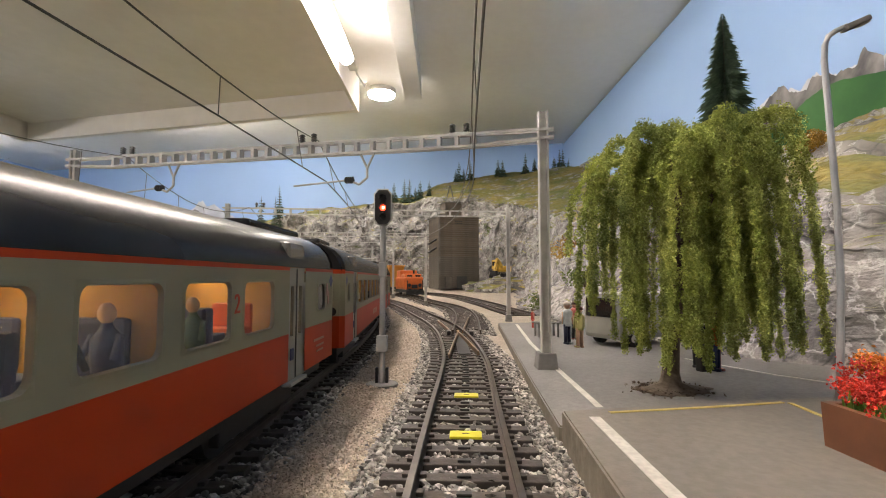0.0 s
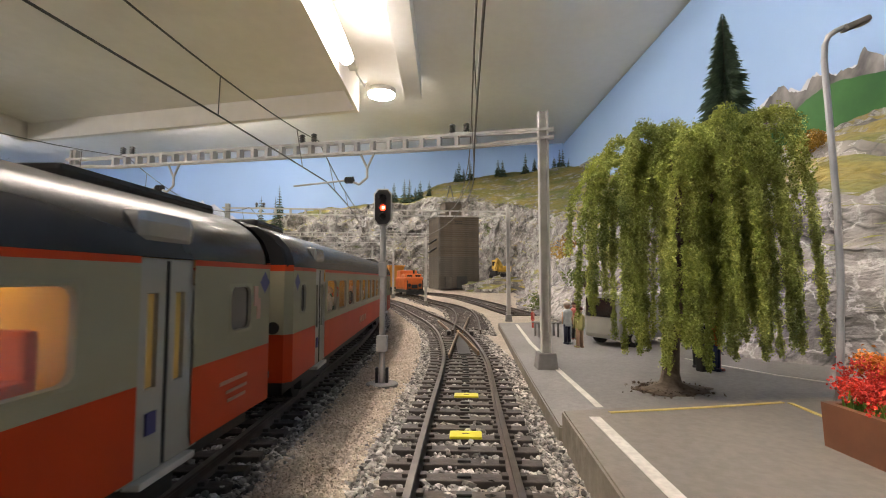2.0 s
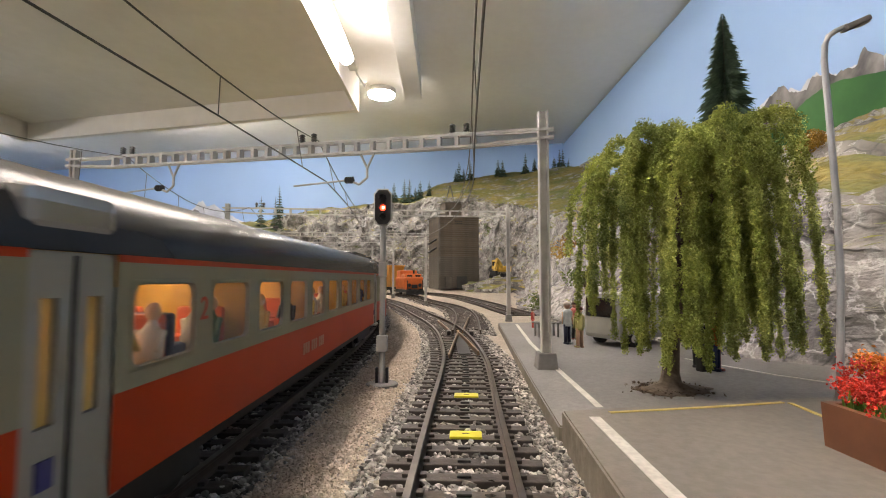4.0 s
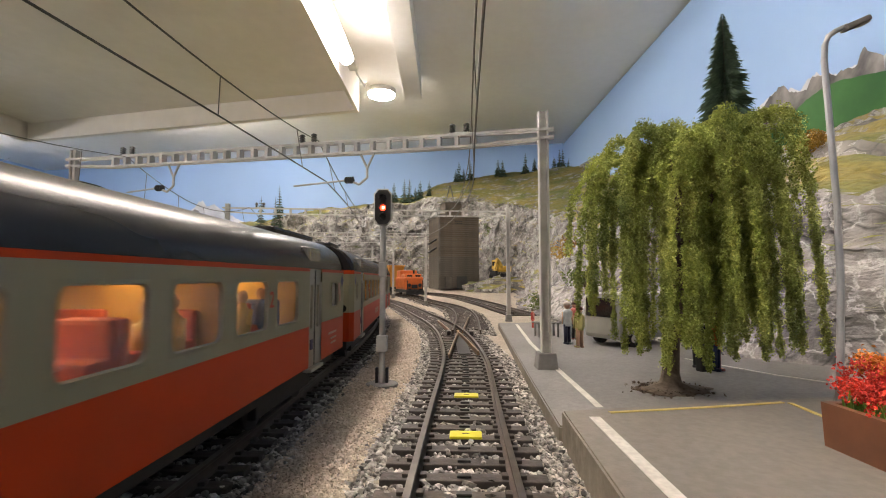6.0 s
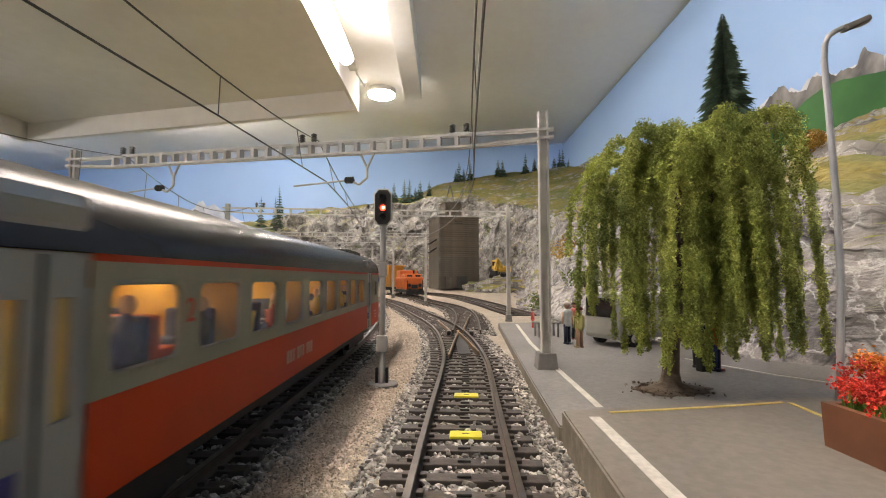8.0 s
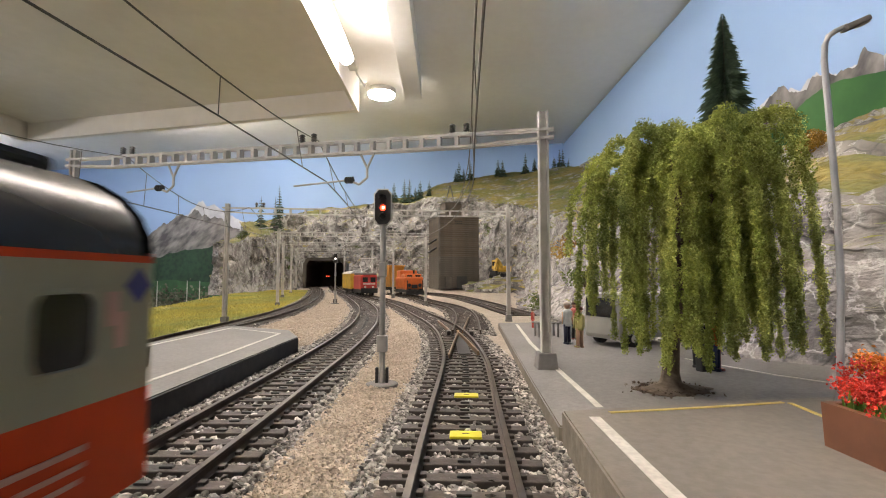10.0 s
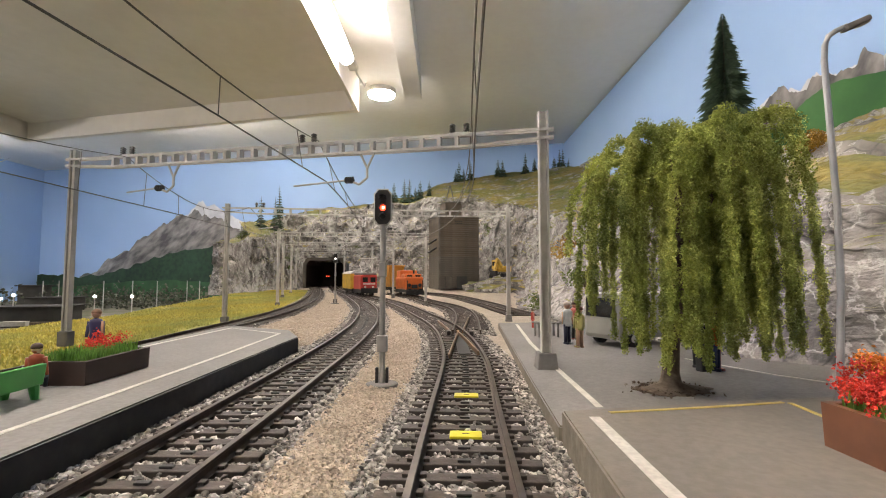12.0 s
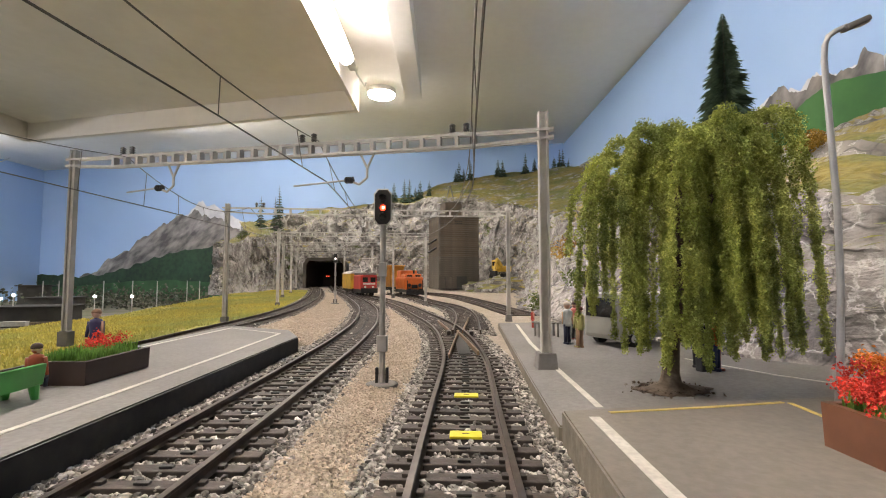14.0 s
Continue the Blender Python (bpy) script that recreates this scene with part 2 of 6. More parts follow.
def part(name, bm, material, parent=None, label="", smooth=False, at=None):
    """One mesh object from a bmesh in millimetres, under a thing or a part."""
    ob = new(name, bm if isinstance(bm, bpy.types.Mesh) else finish(name, bm, material, smooth))
    ob.parent = parent
    if at:
        ob.matrix_basis = at
    return tagged(ob, label)


def raw(name, verts, faces, material, parent=None, label="", smooth=False, slots=None):
    me = bpy.data.meshes.new(name)
    me.from_pydata((np.asarray(verts, dtype=float) * MM).tolist(), [], faces if isinstance(faces, list) else np.asarray(faces).tolist())
    for m in material if isinstance(material, (list, tuple)) else [material]:
        me.materials.append(m)
    if slots is not None:
        me.polygons.foreach_set("material_index", slots)
    if smooth:
        me.polygons.foreach_set("use_smooth", [True] * len(me.polygons))
    ob = new(name, me)
    ob.parent = parent
    return tagged(ob, label)


def box(bm, x, y, z, sx, sy, sz, bevel=0.0, rz=0.0):
    """A box centred on x, y, with its underside at z."""
    m = Matrix.Translation((x, y, z + sz / 2)) @ Matrix.Rotation(radians(rz), 4, "Z") @ Matrix.Diagonal((sx, sy, sz, 1))
    vs = bmesh.ops.create_cube(bm, size=1, matrix=m)["verts"]
    if bevel:
        es = list({e for v in vs for e in v.link_edges})
        bmesh.ops.bevel(bm, geom=es, offset=bevel, segments=2, affect="EDGES", profile=0.6)
    return bm


def bar(bm, p, q, r, r2=None, n=6):
    """A round bar from p to q."""
    p, q = Vector(p), Vector(q)
    d = q - p
    m = Matrix.Translation((p + q) / 2) @ d.to_track_quat("Z", "Y").to_matrix().to_4x4()
    bmesh.ops.create_cone(bm, cap_ends=True, segments=n, radius1=r, radius2=r if r2 is None else r2, depth=d.length, matrix=m)
    return bm


def beam(bm, p, q, w, h):
    """A square bar from p to q."""
    p, q = Vector(p), Vector(q)
    d = q - p
    m = Matrix.Translation((p + q) / 2) @ d.to_track_quat("Y", "Z").to_matrix().to_4x4() @ Matrix.Diagonal((w, d.length, h, 1))
    bmesh.ops.create_cube(bm, size=1, matrix=m)
    return bm


def prism(bm, pts, z0, z1):
    """An upright prism over a plan outline."""
    lo = [bm.verts.new((x, y, z0)) for x, y in pts]
    hi = [bm.verts.new((x, y, z1)) for x, y in pts]
    n = len(pts)
    bm.faces.new(hi)
    bm.faces.new(lo[::-1])
    for i in range(n):
        bm.faces.new((lo[i], lo[(i + 1) % n], hi[(i + 1) % n], hi[i]))
    bmesh.ops.recalc_face_normals(bm, faces=bm.faces)
    return bm


def lathe(bm, prof, n=12, at=(0, 0, 0)):
    """A turned body from (radius, height) pairs."""
    rings = [[bm.verts.new((at[0] + r * math.cos(2 * math.pi * i / n), at[1] + r * math.sin(2 * math.pi * i / n), at[2] + h)) for i in range(n)] for r, h in prof]
    for a, b in zip(rings, rings[1:]):
        for i in range(n):
            bm.faces.new((a[i], a[(i + 1) % n], b[(i + 1) % n], b[i]))
    bm.faces.new(rings[0][::-1])
    bm.faces.new(rings[-1])
    return bm


def tube(bm, pts, r, n=6, r2=None):
    """One connected round rod through points."""
    pts = [Vector(p) for p in pts]
    rings = []
    for i, p in enumerate(pts):
        d = (pts[min(i + 1, len(pts) - 1)] - pts[max(i - 1, 0)]).normalized()
        a = d.cross(Vector((0.31, 0.17, 0.93))).normalized()
        b = d.cross(a)
        rr = r if r2 is None else r + (r2 - r) * i / (len(pts) - 1)
        rings.append([bm.verts.new(p + (a * math.cos(2 * math.pi * k / n) + b * math.sin(2 * math.pi * k / n)) * rr) for k in range(n)])
    for u, v in zip(rings, rings[1:]):
        for k in range(n):
            bm.faces.new((u[k], u[(k + 1) % n], v[(k + 1) % n], v[k]))
    bm.faces.new(rings[0][::-1])
    bm.faces.new(rings[-1])
    return bm


def B():
    return bmesh.new()


class Path:
    """A smooth line through plan points, with heights, measured along its length."""

    def __init__(self, pts, step=4.0):
        p = [Vector(q) for q in pts]
        p = [p[0] * 2 - p[1], *p, p[-1] * 2 - p[-2]]
        out = []
        for i in range(1, len(p) - 2):
            n = max(2, int((p[i + 1] - p[i]).length / step))
            for k in range(n):
                t = k / n
                a, b, c, d = p[i - 1], p[i], p[i + 1], p[i + 2]
                out.append(0.5 * (2 * b + (c - a) * t + (2 * a - 5 * b + 4 * c - d) * t * t + (3 * b - a - 3 * c + d) * t ** 3))
        out.append(p[-2])
        self.p = np.array(out)
        self.s = np.concatenate([[0], np.cumsum(np.linalg.norm(np.diff(self.p, axis=0), axis=1))])

    def at(self, s):
        return Vector([float(np.interp(s, self.s, self.p[:, k])) for k in range(3)])

    def way(self, s):
        return (self.at(s + 2) - self.at(s - 2)).normalized()

    def side(self, s, off, dz=0.0):
        w = self.way(s)
        return self.at(s) + Vector((w.y, -w.x, 0)) * off + Vector((0, 0, dz))

    def find(self, y):
        return float(np.interp(y, self.p[:, 1], self.s))


def sweep(path, s0, s1, step, profile, off=0.0):
    """Sweeps a closed profile of (across, up) along a path: verts, faces."""
    n = max(2, int((s1 - s0) / step) + 1)
    vs, fs, k = [], [], len(profile)
    for i in range(n):
        s = s0 + (s1 - s0) * i / (n - 1)
        for a, h in profile:
            vs.append(path.side(s, off + a, h))
    for i in range(n - 1):
        for j in range(k):
            a, b = i * k + j, i * k + (j + 1) % k
            fs.append((a, b, b + k, a + k))
    fs.append(tuple(range(k))[::-1])
    fs.append(tuple(range((n - 1) * k, n * k)))
    return vs, fs


def ground_z(y):
    return max(0.0, min((y - 400) * 0.012, 12.0))


def track_path(pts):
    return Path([(x, y, ground_z(y)) for x, y in pts])


TRACK_1 = track_path([(-90, -1400), (-82, -700), (-70, -300), (-58, -100), (-53, 20), (-51.5, 90), (-51.5, 170), (-52, 230), (-54, 280), (-60.5, 365), (-77, 481), (-97, 572), (-130, 695), (-173, 845), (-226, 1009), (-290, 1250), (-330, 1400)])
TRACK_2 = track_path([(-150, -200), (-150, 100), (-151, 234), (-154, 294), (-158, 390), (-163, 480), (-180, 601), (-221, 802), (-304, 1117), (-345, 1250), (-395, 1400)])
TRACK_0 = track_path([(-6, -160), (-1.5, -40), (3.2, 72), (5.6, 122), (9.0, 187), (8.8, 230), (5.5, 290), (-2, 350), (-18, 428), (-48, 555), (-95, 700), (-175, 905), (-240, 1090)])
TRACK_3 = track_path([(9.3, 195), (11.3, 234), (16, 314), (20.5, 407), (19, 480), (9, 545), (-19, 640), (-52, 780), (-97, 895), (-122, 950)])
TRACK_4 = track_path([(78, 440), (68, 505), (55, 601), (16, 802), (-44, 920), (-100, 1050)])

# ---- the room ----
def wall(name, a, b, z0, z1, material, thick=20):
    (x0, y0), (x1, y1) = a, b
    d = Vector((x1 - x0, y1 - y0)).normalized()
    n = Vector((-d.y, d.x)) * thick
    bm = prism(B(), [(x0, y0), (x1, y1), (x1 + n.x, y1 + n.y), (x0 + n.x, y0 + n.y)], z0, z1)
    return tagged(part(name, bm, material), "plaster wall painted as blue sky", "wall", kind="structure")


CORNER_R, CORNER_L = (469, 1780), (-1950, 2240)
wall("wall_back", CORNER_R, CORNER_L, -400, CEIL, SKY, -20)
wall("wall_right", (462, -1600), CORNER_R, -400, CEIL - 4, SKY, -20)
wall("wall_left", CORNER_L, (-1968, -1600), -400, CEIL, SKY, -20)
# rear wall is never in view; dark so that little light bounces back
tagged(wall("wall_rear", (-1968, -1600), (462, -1600), -400, CEIL, BARK, -20), "unseen dark wall added behind the layout to cut bounced light", "wall")
ceiling_ob = part("ceiling", prism(B(), [(-2000, -1620), (500, -1620), (500, 2300), (-2000, 2300)], CEIL, CEIL + 20), PLASTER)
tagged(ceiling_ob, "low white painted ceiling over the layout", "ceiling", kind="structure")
soffit = part("ceiling_soffit", prism(B(), [(-224, -1500), (-218, 1156), (-1290, 1420), (-1300, -1500)], 516, CEIL - 2), [SOFFIT])
tagged(soffit, "dropped beige box under the ceiling", "ceiling", kind="structure")
for name, plan in (("ceiling_fascia_end", [(-218, 1157), (-218, 1176), (-1300, 1440), (-1300, 1423)]), ("ceiling_fascia_side", [(-224, -1500), (-218, 1156.5), (-226, 1158), (-232, -1500)]), ("ceiling_fascia_far", [(-1301, -1500), (-1301, 1440), (-1318, 1440), (-1318, -1500)])):
    tagged(part(name, prism(B(), plan, 462, CEIL - 3), SOFFIT), "beige board round the dropped ceiling", "fascia", kind="structure")
rib = part("ceiling_beam", box(B(), -78, -100, 500, 43, 2570, 58, 1.0), PLASTER)
tagged(rib, "long white ceiling beam beside the tubes", "beam", kind="structure")


# ---- ground ----
def field_fall(x, y):
    """How far the field sinks away from the line behind the platform."""
    x0 = TRACK_2.at(TRACK_2.find(y)).x - 24
    return max(0.0, min(1.0, (x0 - x) / 170)) * 9.0 * max(0.0, min(1.0, (780 - y) / 230))


def ground():
    xs = np.concatenate([np.linspace(-385, 480, 87)])
    ys = np.concatenate([np.linspace(-300, 900, 121), np.linspace(920, 1800, 45)])
    vs = [(x, y, ground_z(y) - 3.6 - 1.5 * field_fall(x, y)) for y in ys for x in xs]
    w = len(xs)
    fs = [(j * w + i, j * w + i + 1, (j + 1) * w + i + 1, (j + 1) * w + i) for j in range(len(ys) - 1) for i in range(w - 1)]
    tagged(raw("ground", vs, fs, SAND_BED), "beige gravel ground of the layout", "ground", kind="structure")
    low = part("ground_lower", prism(B(), [(-2000, -1600), (500, -1600), (500, 2300), (-2000, 2300)], -80, -70), YARD)
    tagged(low, "dull grey lower baseboard", "ground", kind="structure")


ground()


# ---- tracks ----
RAIL_PROFILE = [(-1.1, -2.4), (1.1, -2.4), (0.35, -1.9), (0.35, -0.8), (0.6, -0.5), (0.6, 0), (-0.6, 0), (-0.6, -0.5), (-0.35, -0.8), (-0.35, -1.9)]
sleeper_mesh = finish("sleeper", box(B(), 0, 0, -4.0, 30, 3.4, 1.7, 0.25), SLEEPER)
stud_mesh = finish("contact_stud", box(B(), 0, 0, -2.3, 2.6, 1.3, 0.5, 0.2), STUD)
clip_mesh = finish("rail_clip", box(box(B(), 1.6, 0, -2.3, 1.2, 1.6, 0.7, 0.15), -1.6, 0, -2.3, 1.2, 1.6, 0.7, 0.15), SLEEPER)


def along(path, s, off=0.0):
    w, p = path.way(s), path.side(s, off)
    return pose(p.x * MM, p.y * MM, p.z * MM, 0, 0, math.degrees(math.atan2(-w.x, w.y)))


def track(path, y0, y1, label, pieces_to, pitch=7.0, studs=True, first=None):
    root = thing("track", label=label, category="railway track", kind="structure")
    s0, s1 = path.find(y0), path.find(y1)
    for off in (-8.85, 8.85):
        vs, fs = sweep(path, s0, s1, 5, RAIL_PROFILE, off)
        slots = [1 if i % 10 == 5 else 0 for i in range(len(fs) - 2)] + [0, 0]
        raw("rail", vs, fs, [RAIL_SIDE, RAIL_TOP], root, slots=slots)
    far = B()
    s = path.find(first) if first else s0
    while s < s1:
        m = along(path, s)
        if path.at(s).y < pieces_to:
            sl = part("sleeper", sleeper_mesh, None, root, at=m)
            if studs:
                part("contact_stud", stud_mesh, None, sl)
            for off in (-8.85, 8.85):
                part("rail_clip", clip_mesh, None, sl, at=pose(off * MM, 0, 0))
        else:
            p, w = path.at(s), path.way(s)
            box(far, p.x, p.y, p.z - 4.0, 30, 3.4, 1.7, 0, math.degrees(math.atan2(-w.x, w.y)))
        s += pitch
    tagged(part("far_sleepers", far, SLEEPER, root), kind="stuff")
    return root


track(TRACK_0, -20, 1080, "model track with dark sleepers and brown rails", 330)
track(TRACK_1, 40, 1380, "curved model track with dark sleepers leading to the tunnel", 420)
track(TRACK_2, 60, 1380, "model track behind the platform leading to the tunnel", 10)
track(TRACK_3, 300, 900, "diverging model track of the turnout", 10, first=330)
track(TRACK_4, 450, 1040, "siding track beside the rocks", 10)


# ---- platforms ----
def slab(name, pts, z0, z1, top, side, label, bevel=0.4):
    bm = prism(B(), pts, z0, z1)
    es = [e for e in bm.edges if all(v.co.z > z1 - 0.01 for v in e.verts)]
    if bevel:
        bmesh.ops.bevel(bm, geom=es, offset=bevel, segments=2, affect="EDGES")
    for f in bm.faces:
        f.material_index = 0 if f.normal.z > 0.5 else 1
    return tagged(part(name, bm, [top, side]), label, "platform", kind="structure")


def stripe(pts, width, z, material, label):
    """A painted line through plan points."""
    vs, fs = [], []
    for i, p in enumerate(pts):
        p = Vector(p)
        a, b = Vector(pts[max(0, i - 1)]), Vector(pts[min(len(pts) - 1, i + 1)])
        d = (b - a).normalized()
        n = Vector((-d.y, d.x)) * width / 2
        vs += [(p.x - n.x, p.y - n.y, z), (p.x + n.x, p.y + n.y, z), (p.x + n.x, p.y + n.y, z - 0.3), (p.x - n.x, p.y - n.y, z - 0.3)]
    for i in range(len(pts) - 1):
        a = i * 4
        fs += [(a, a + 4, a + 5, a + 1), (a + 1, a + 5, a + 6, a + 2), (a + 3, a, a + 4, a + 7)]
    return tagged(raw("platform_line", vs, fs, material), label, "line", kind="structure")


slab("platform_right", [(25.6, 105), (28.2, 150), (34, 240), (40.5, 342), (92, 350), (100, 300), (118, 200), (165, 150), (240, 132), (240, 130.5), (105, 118.5), (80, 114), (26.2, 104.5)], -4, 0.5, ASPHALT, KERB, "grey platform with white lines and brown edge")
slab("platform_panel", [(23.5, -60), (23.6, 60), (26.2, 104), (80, 113.5), (105, 118), (240, 130), (240, -60)], -4, 4.0, ASPHALT_B, KERB, "raised brownish grey platform end")
slab("platform_left", [(-71, -60), (-71.2, 90), (-71.8, 160), (-72, 233), (-86, 262), (-123, 284), (-132, 284), (-134, 100), (-134, -60)], -4, 4.0, ASPHALT, KERB_DARK, "grey island platform with dark edge")
stripe([(31, 30), (31, 63), (31.7, 99)], 2.3, 4.15, LINE_W, "worn white safety line on the platform")
stripe([(39.5, 119), (41, 170), (44, 235), (52, 330)], 1.9, 0.65, LINE_W, "white safety line on the platform")
stripe([(36, 102.3), (60, 106.5), (79.5, 110.5)], 1.1, 4.15, LINE_Y, "thin yellow line on the platform")
stripe([(80.8, 110.0), (79.5, 95), (78, 50)], 1.1, 4.15, LINE_Y, "thin yellow line on the platform")
stripe([(128, 138), (112, 158), (98, 190)], 1.4, 0.65, LINE_W, "white line on the platform")
stripe([(-83, 40), (-83, 110), (-83.5, 180), (-86, 246), (-124, 274), (-128, 180), (-129, 60)], 1.5, 4.15, LINE_W, "white safety line round the island platform")


# ---- the passing train ----
SIDE = 16.5


def coach_side(bm, sgn, COACH, count):
    """One side wall with its openings, panel by panel."""
    rear = COACH / 2
    opens = [(-rear + 6.8, -rear + 11.8, 24.5, 32.0)]
    opens += [(-rear + 35.3 + 18.2 * i, -rear + 49.5 + 18.2 * i, 22.4, 32.8) for i in range(count)]
    opens += [(rear - 17.2, rear - 9.4, 24.0, 32.0)]
    doors = [(-rear + 22, -rear + 33), (rear - 38, rear - 27)]
    cuts = sorted({-rear + 1.5, rear - 1.5, *[v for o in opens for v in o[:2]], *[v for d in doors for v in d]})
    levels = [10.0, 20.5, 22.4, 24.0, 24.5, 32.0, 32.8, 34.8, 35.6]
    for y0, y1 in zip(cuts, cuts[1:]):
        ym = (y0 + y1) / 2
        if any(a < ym < b for a, b in doors):
            continue
        for z0, z1 in zip(levels, levels[1:]):
            zm = (z0 + z1) / 2
            if any(a < ym < b and lo < zm < hi for a, b, lo, hi in opens):
                continue
            x = sgn * SIDE
            vs = [bm.verts.new((x, y0, z0)), bm.verts.new((x, y1, z0)), bm.verts.new((x, y1, z1)), bm.verts.new((x, y0, z1))]
            f = bm.faces.new(vs if sgn > 0 else vs[::-1])
            f.material_index = 0 if zm < 20.5 or zm > 34.8 else 1
    return opens, doors


def rim(w, h, r=1.5, t=0.4, d=0.5):
    """A rounded window frame in the plane x = 0, with its outer corners square."""
    bm = B()
    n = 5

    def ring(hw, hh, rad, x):
        out = []
        for cx, cz, a0 in ((1, 1, 0), (-1, 1, 90), (-1, -1, 180), (1, -1, 270)):
            for k in range(n):
                a = radians(a0 + 90 * k / (n - 1))
                out.append(bm.verts.new((x, cx * (hw - rad) + rad * math.cos(a), cz * (hh - rad) + rad * math.sin(a))))
        return out

    a, b, c = ring(w / 2 + 0.1, h / 2 + 0.1, 0.2, 0.04), ring(w / 2 - t, h / 2 - t, r, 0.2), ring(w / 2 - t - 0.15, h / 2 - t - 0.15, r, -d)
    for p, q in ((a, b), (b, c)):
        for i in range(len(p)):
            j = (i + 1) % len(p)
            bm.faces.new((p[i], p[j], q[j], q[i]))
    for f in bm.faces:
        f.material_index = 1 if all(abs(v.co.x) > 0.175 or v.co.x < 0 for v in f.verts) else 0
    return bm


def coach(count, label, cloth, seed):
    """A coach with that many large windows a side."""
    COACH = 36 + 18.2 * (count - 1) + 12.6 + 47.6
    root = thing("passenger_coach", label=label, category="train coach", group="passing train")
    rear = COACH / 2
    body = None
    for sgn in (1, -1):
        bm = B()
        opens, doors = coach_side(bm, sgn, COACH, count)
        wallpart = part("side_wall", bm, [TRAIN_RED, TRAIN_GREY], root)
        meshes = {}
        for a, b, lo, hi in opens:
            key = (round(b - a, 1), round(hi - lo, 1))
            if key not in meshes:
                meshes[key] = (finish("window", rim(*key), [TRAIN_GREY, WINDOW_RIM]), finish("pane", box(B(), -0.35, 0, -key[1] / 2 + 0.3, 0.2, key[0] - 0.6, key[1] - 0.6), PANE if key[0] > 10 else PANE_DARK))
            at = pose(sgn * SIDE * MM, (a + b) / 2 * MM, (lo + hi) / 2 * MM, 0, 0, 0 if sgn > 0 else 180)
            w = part("window", meshes[key][0], None, root, at=at)
            p = part("pane", meshes[key][1], None, w)
            p.visible_shadow = False
        for a, b in doors:
            door = part("door", box(B(), sgn * (SIDE - 0.8), (a + b) / 2, 32.0, 1.0, b - a, 3.5), TRAIN_DOOR, root, "double folding door with narrow panes")
            wd = (b - a) / 2 - 0.04
            for half in (0, 1):
                c = a + (b - a) * (0.25 + 0.5 * half)
                bm = B()
                y0, y1 = c - wd / 2 - (2.0 if half == 0 else 0), c + wd / 2 + (2.0 if half else 0)
                outer = [(y0, 9.6), (y1, 9.6), (y1, 32.0), (y0, 32.0)]
                inner = [(c - 1.0, 19.6), (c + 1.0, 19.6), (c + 1.0, 31.2), (c - 1.0, 31.2)]
                rings = [[bm.verts.new((sgn * x, y, z)) for y, z in pts] for x, pts in ((SIDE - 1.4, inner), (SIDE - 0.3, inner), (SIDE - 0.3, outer), (SIDE - 1.4, outer))]
                for r0, r1 in zip(rings, rings[1:]):
                    for i in range(4):
                        bm.faces.new((r0[i], r0[(i + 1) % 4], r1[(i + 1) % 4], r1[i]))
                bmesh.ops.recalc_face_normals(bm, faces=bm.faces)
                leaf = part("door_leaf", bm, TRAIN_DOOR, door)
                p = part("door_pane", box(B(), sgn * (SIDE - 1.0), c, 19.7, 0.3, 2.0, 11.4), PANE_WARM, door)
                p.visible_shadow = False
            part("door_sign", box(B(), sgn * (SIDE - 0.2), a + (b - a) * 0.26, 14.2, 0.3, 1.8, 2.6), BLUE, door)
            part("seam", box(B(), sgn * (SIDE - 0.25), (a + b) / 2, 9.8, 0.2, 0.5, 25.4), TRAIN_DARK, door)
            part("threshold", box(B(), sgn * (SIDE - 0.3), (a + b) / 2, 8.6, 2.2, b - a, 0.9, 0.2), MAST, door)
        for ys in (-rear + 51.75, -rear + 33.3 + 18.2 * (count - 1)):
            txt = bpy.data.curves.new("class_number", "FONT")
            txt.body, txt.size, txt.extrude = "2", 4.8 * MM, 0.05 * MM
            me_ob = new("class_number", txt)
            me = bpy.data.meshes.new_from_object(me_ob.evaluated_get(bpy.context.evaluated_depsgraph_get()))
            bpy.data.objects.remove(me_ob)
            me.materials.append(TRAIN_RED)
            part("class_number", me, None, root, at=pose(sgn * (SIDE + 0.1) * MM, (ys - 1.4 * sgn) * MM, 27.0 * MM, 90, 0, 90 if sgn > 0 else -90))
        for i in range(9):
            y = -18.5 + (i - 4) * 2.0 + (i // 3 - 1) * 1.4
            part("lettering_bar", box(B(), sgn * SIDE, y, 13.6, 0.25, 1.3, 2.8), mats_bar, root)
        part("emblem", box(box(B(), sgn * SIDE, rear - 7.6, 28.0, 0.25, 1.6, 3.6), sgn * SIDE, rear - 6.4, 25.6, 0.25, 1.4, 3.8), mats_bar, root, "faint orange emblem")
        part("lettering_bar", box(B(), sgn * SIDE, rear - 15, 16.2, 0.25, 9, 0.6), mats_bar, root)
        part("lettering_bar", box(B(), sgn * SIDE, rear - 14, 14.6, 0.25, 7, 0.5), mats_bar, root)
        part("lettering_bar", box(B(), sgn * SIDE, rear - 14, 13.2, 0.25, 6, 0.5), mats_bar, root)
        for e in (-1, 1):
            dm = B()
            vs = [dm.verts.new((sgn * (SIDE + 0.15), e * (rear - 4.0) + dy, 32.2 + dz)) for dy, dz in ((0, -2.1), (2.1, 0), (0, 2.1), (-2.1, 0))]
            dm.faces.new(vs if sgn > 0 else vs[::-1])
            part("diamond_sign", dm, BLUE, root, "blue diamond emblem")
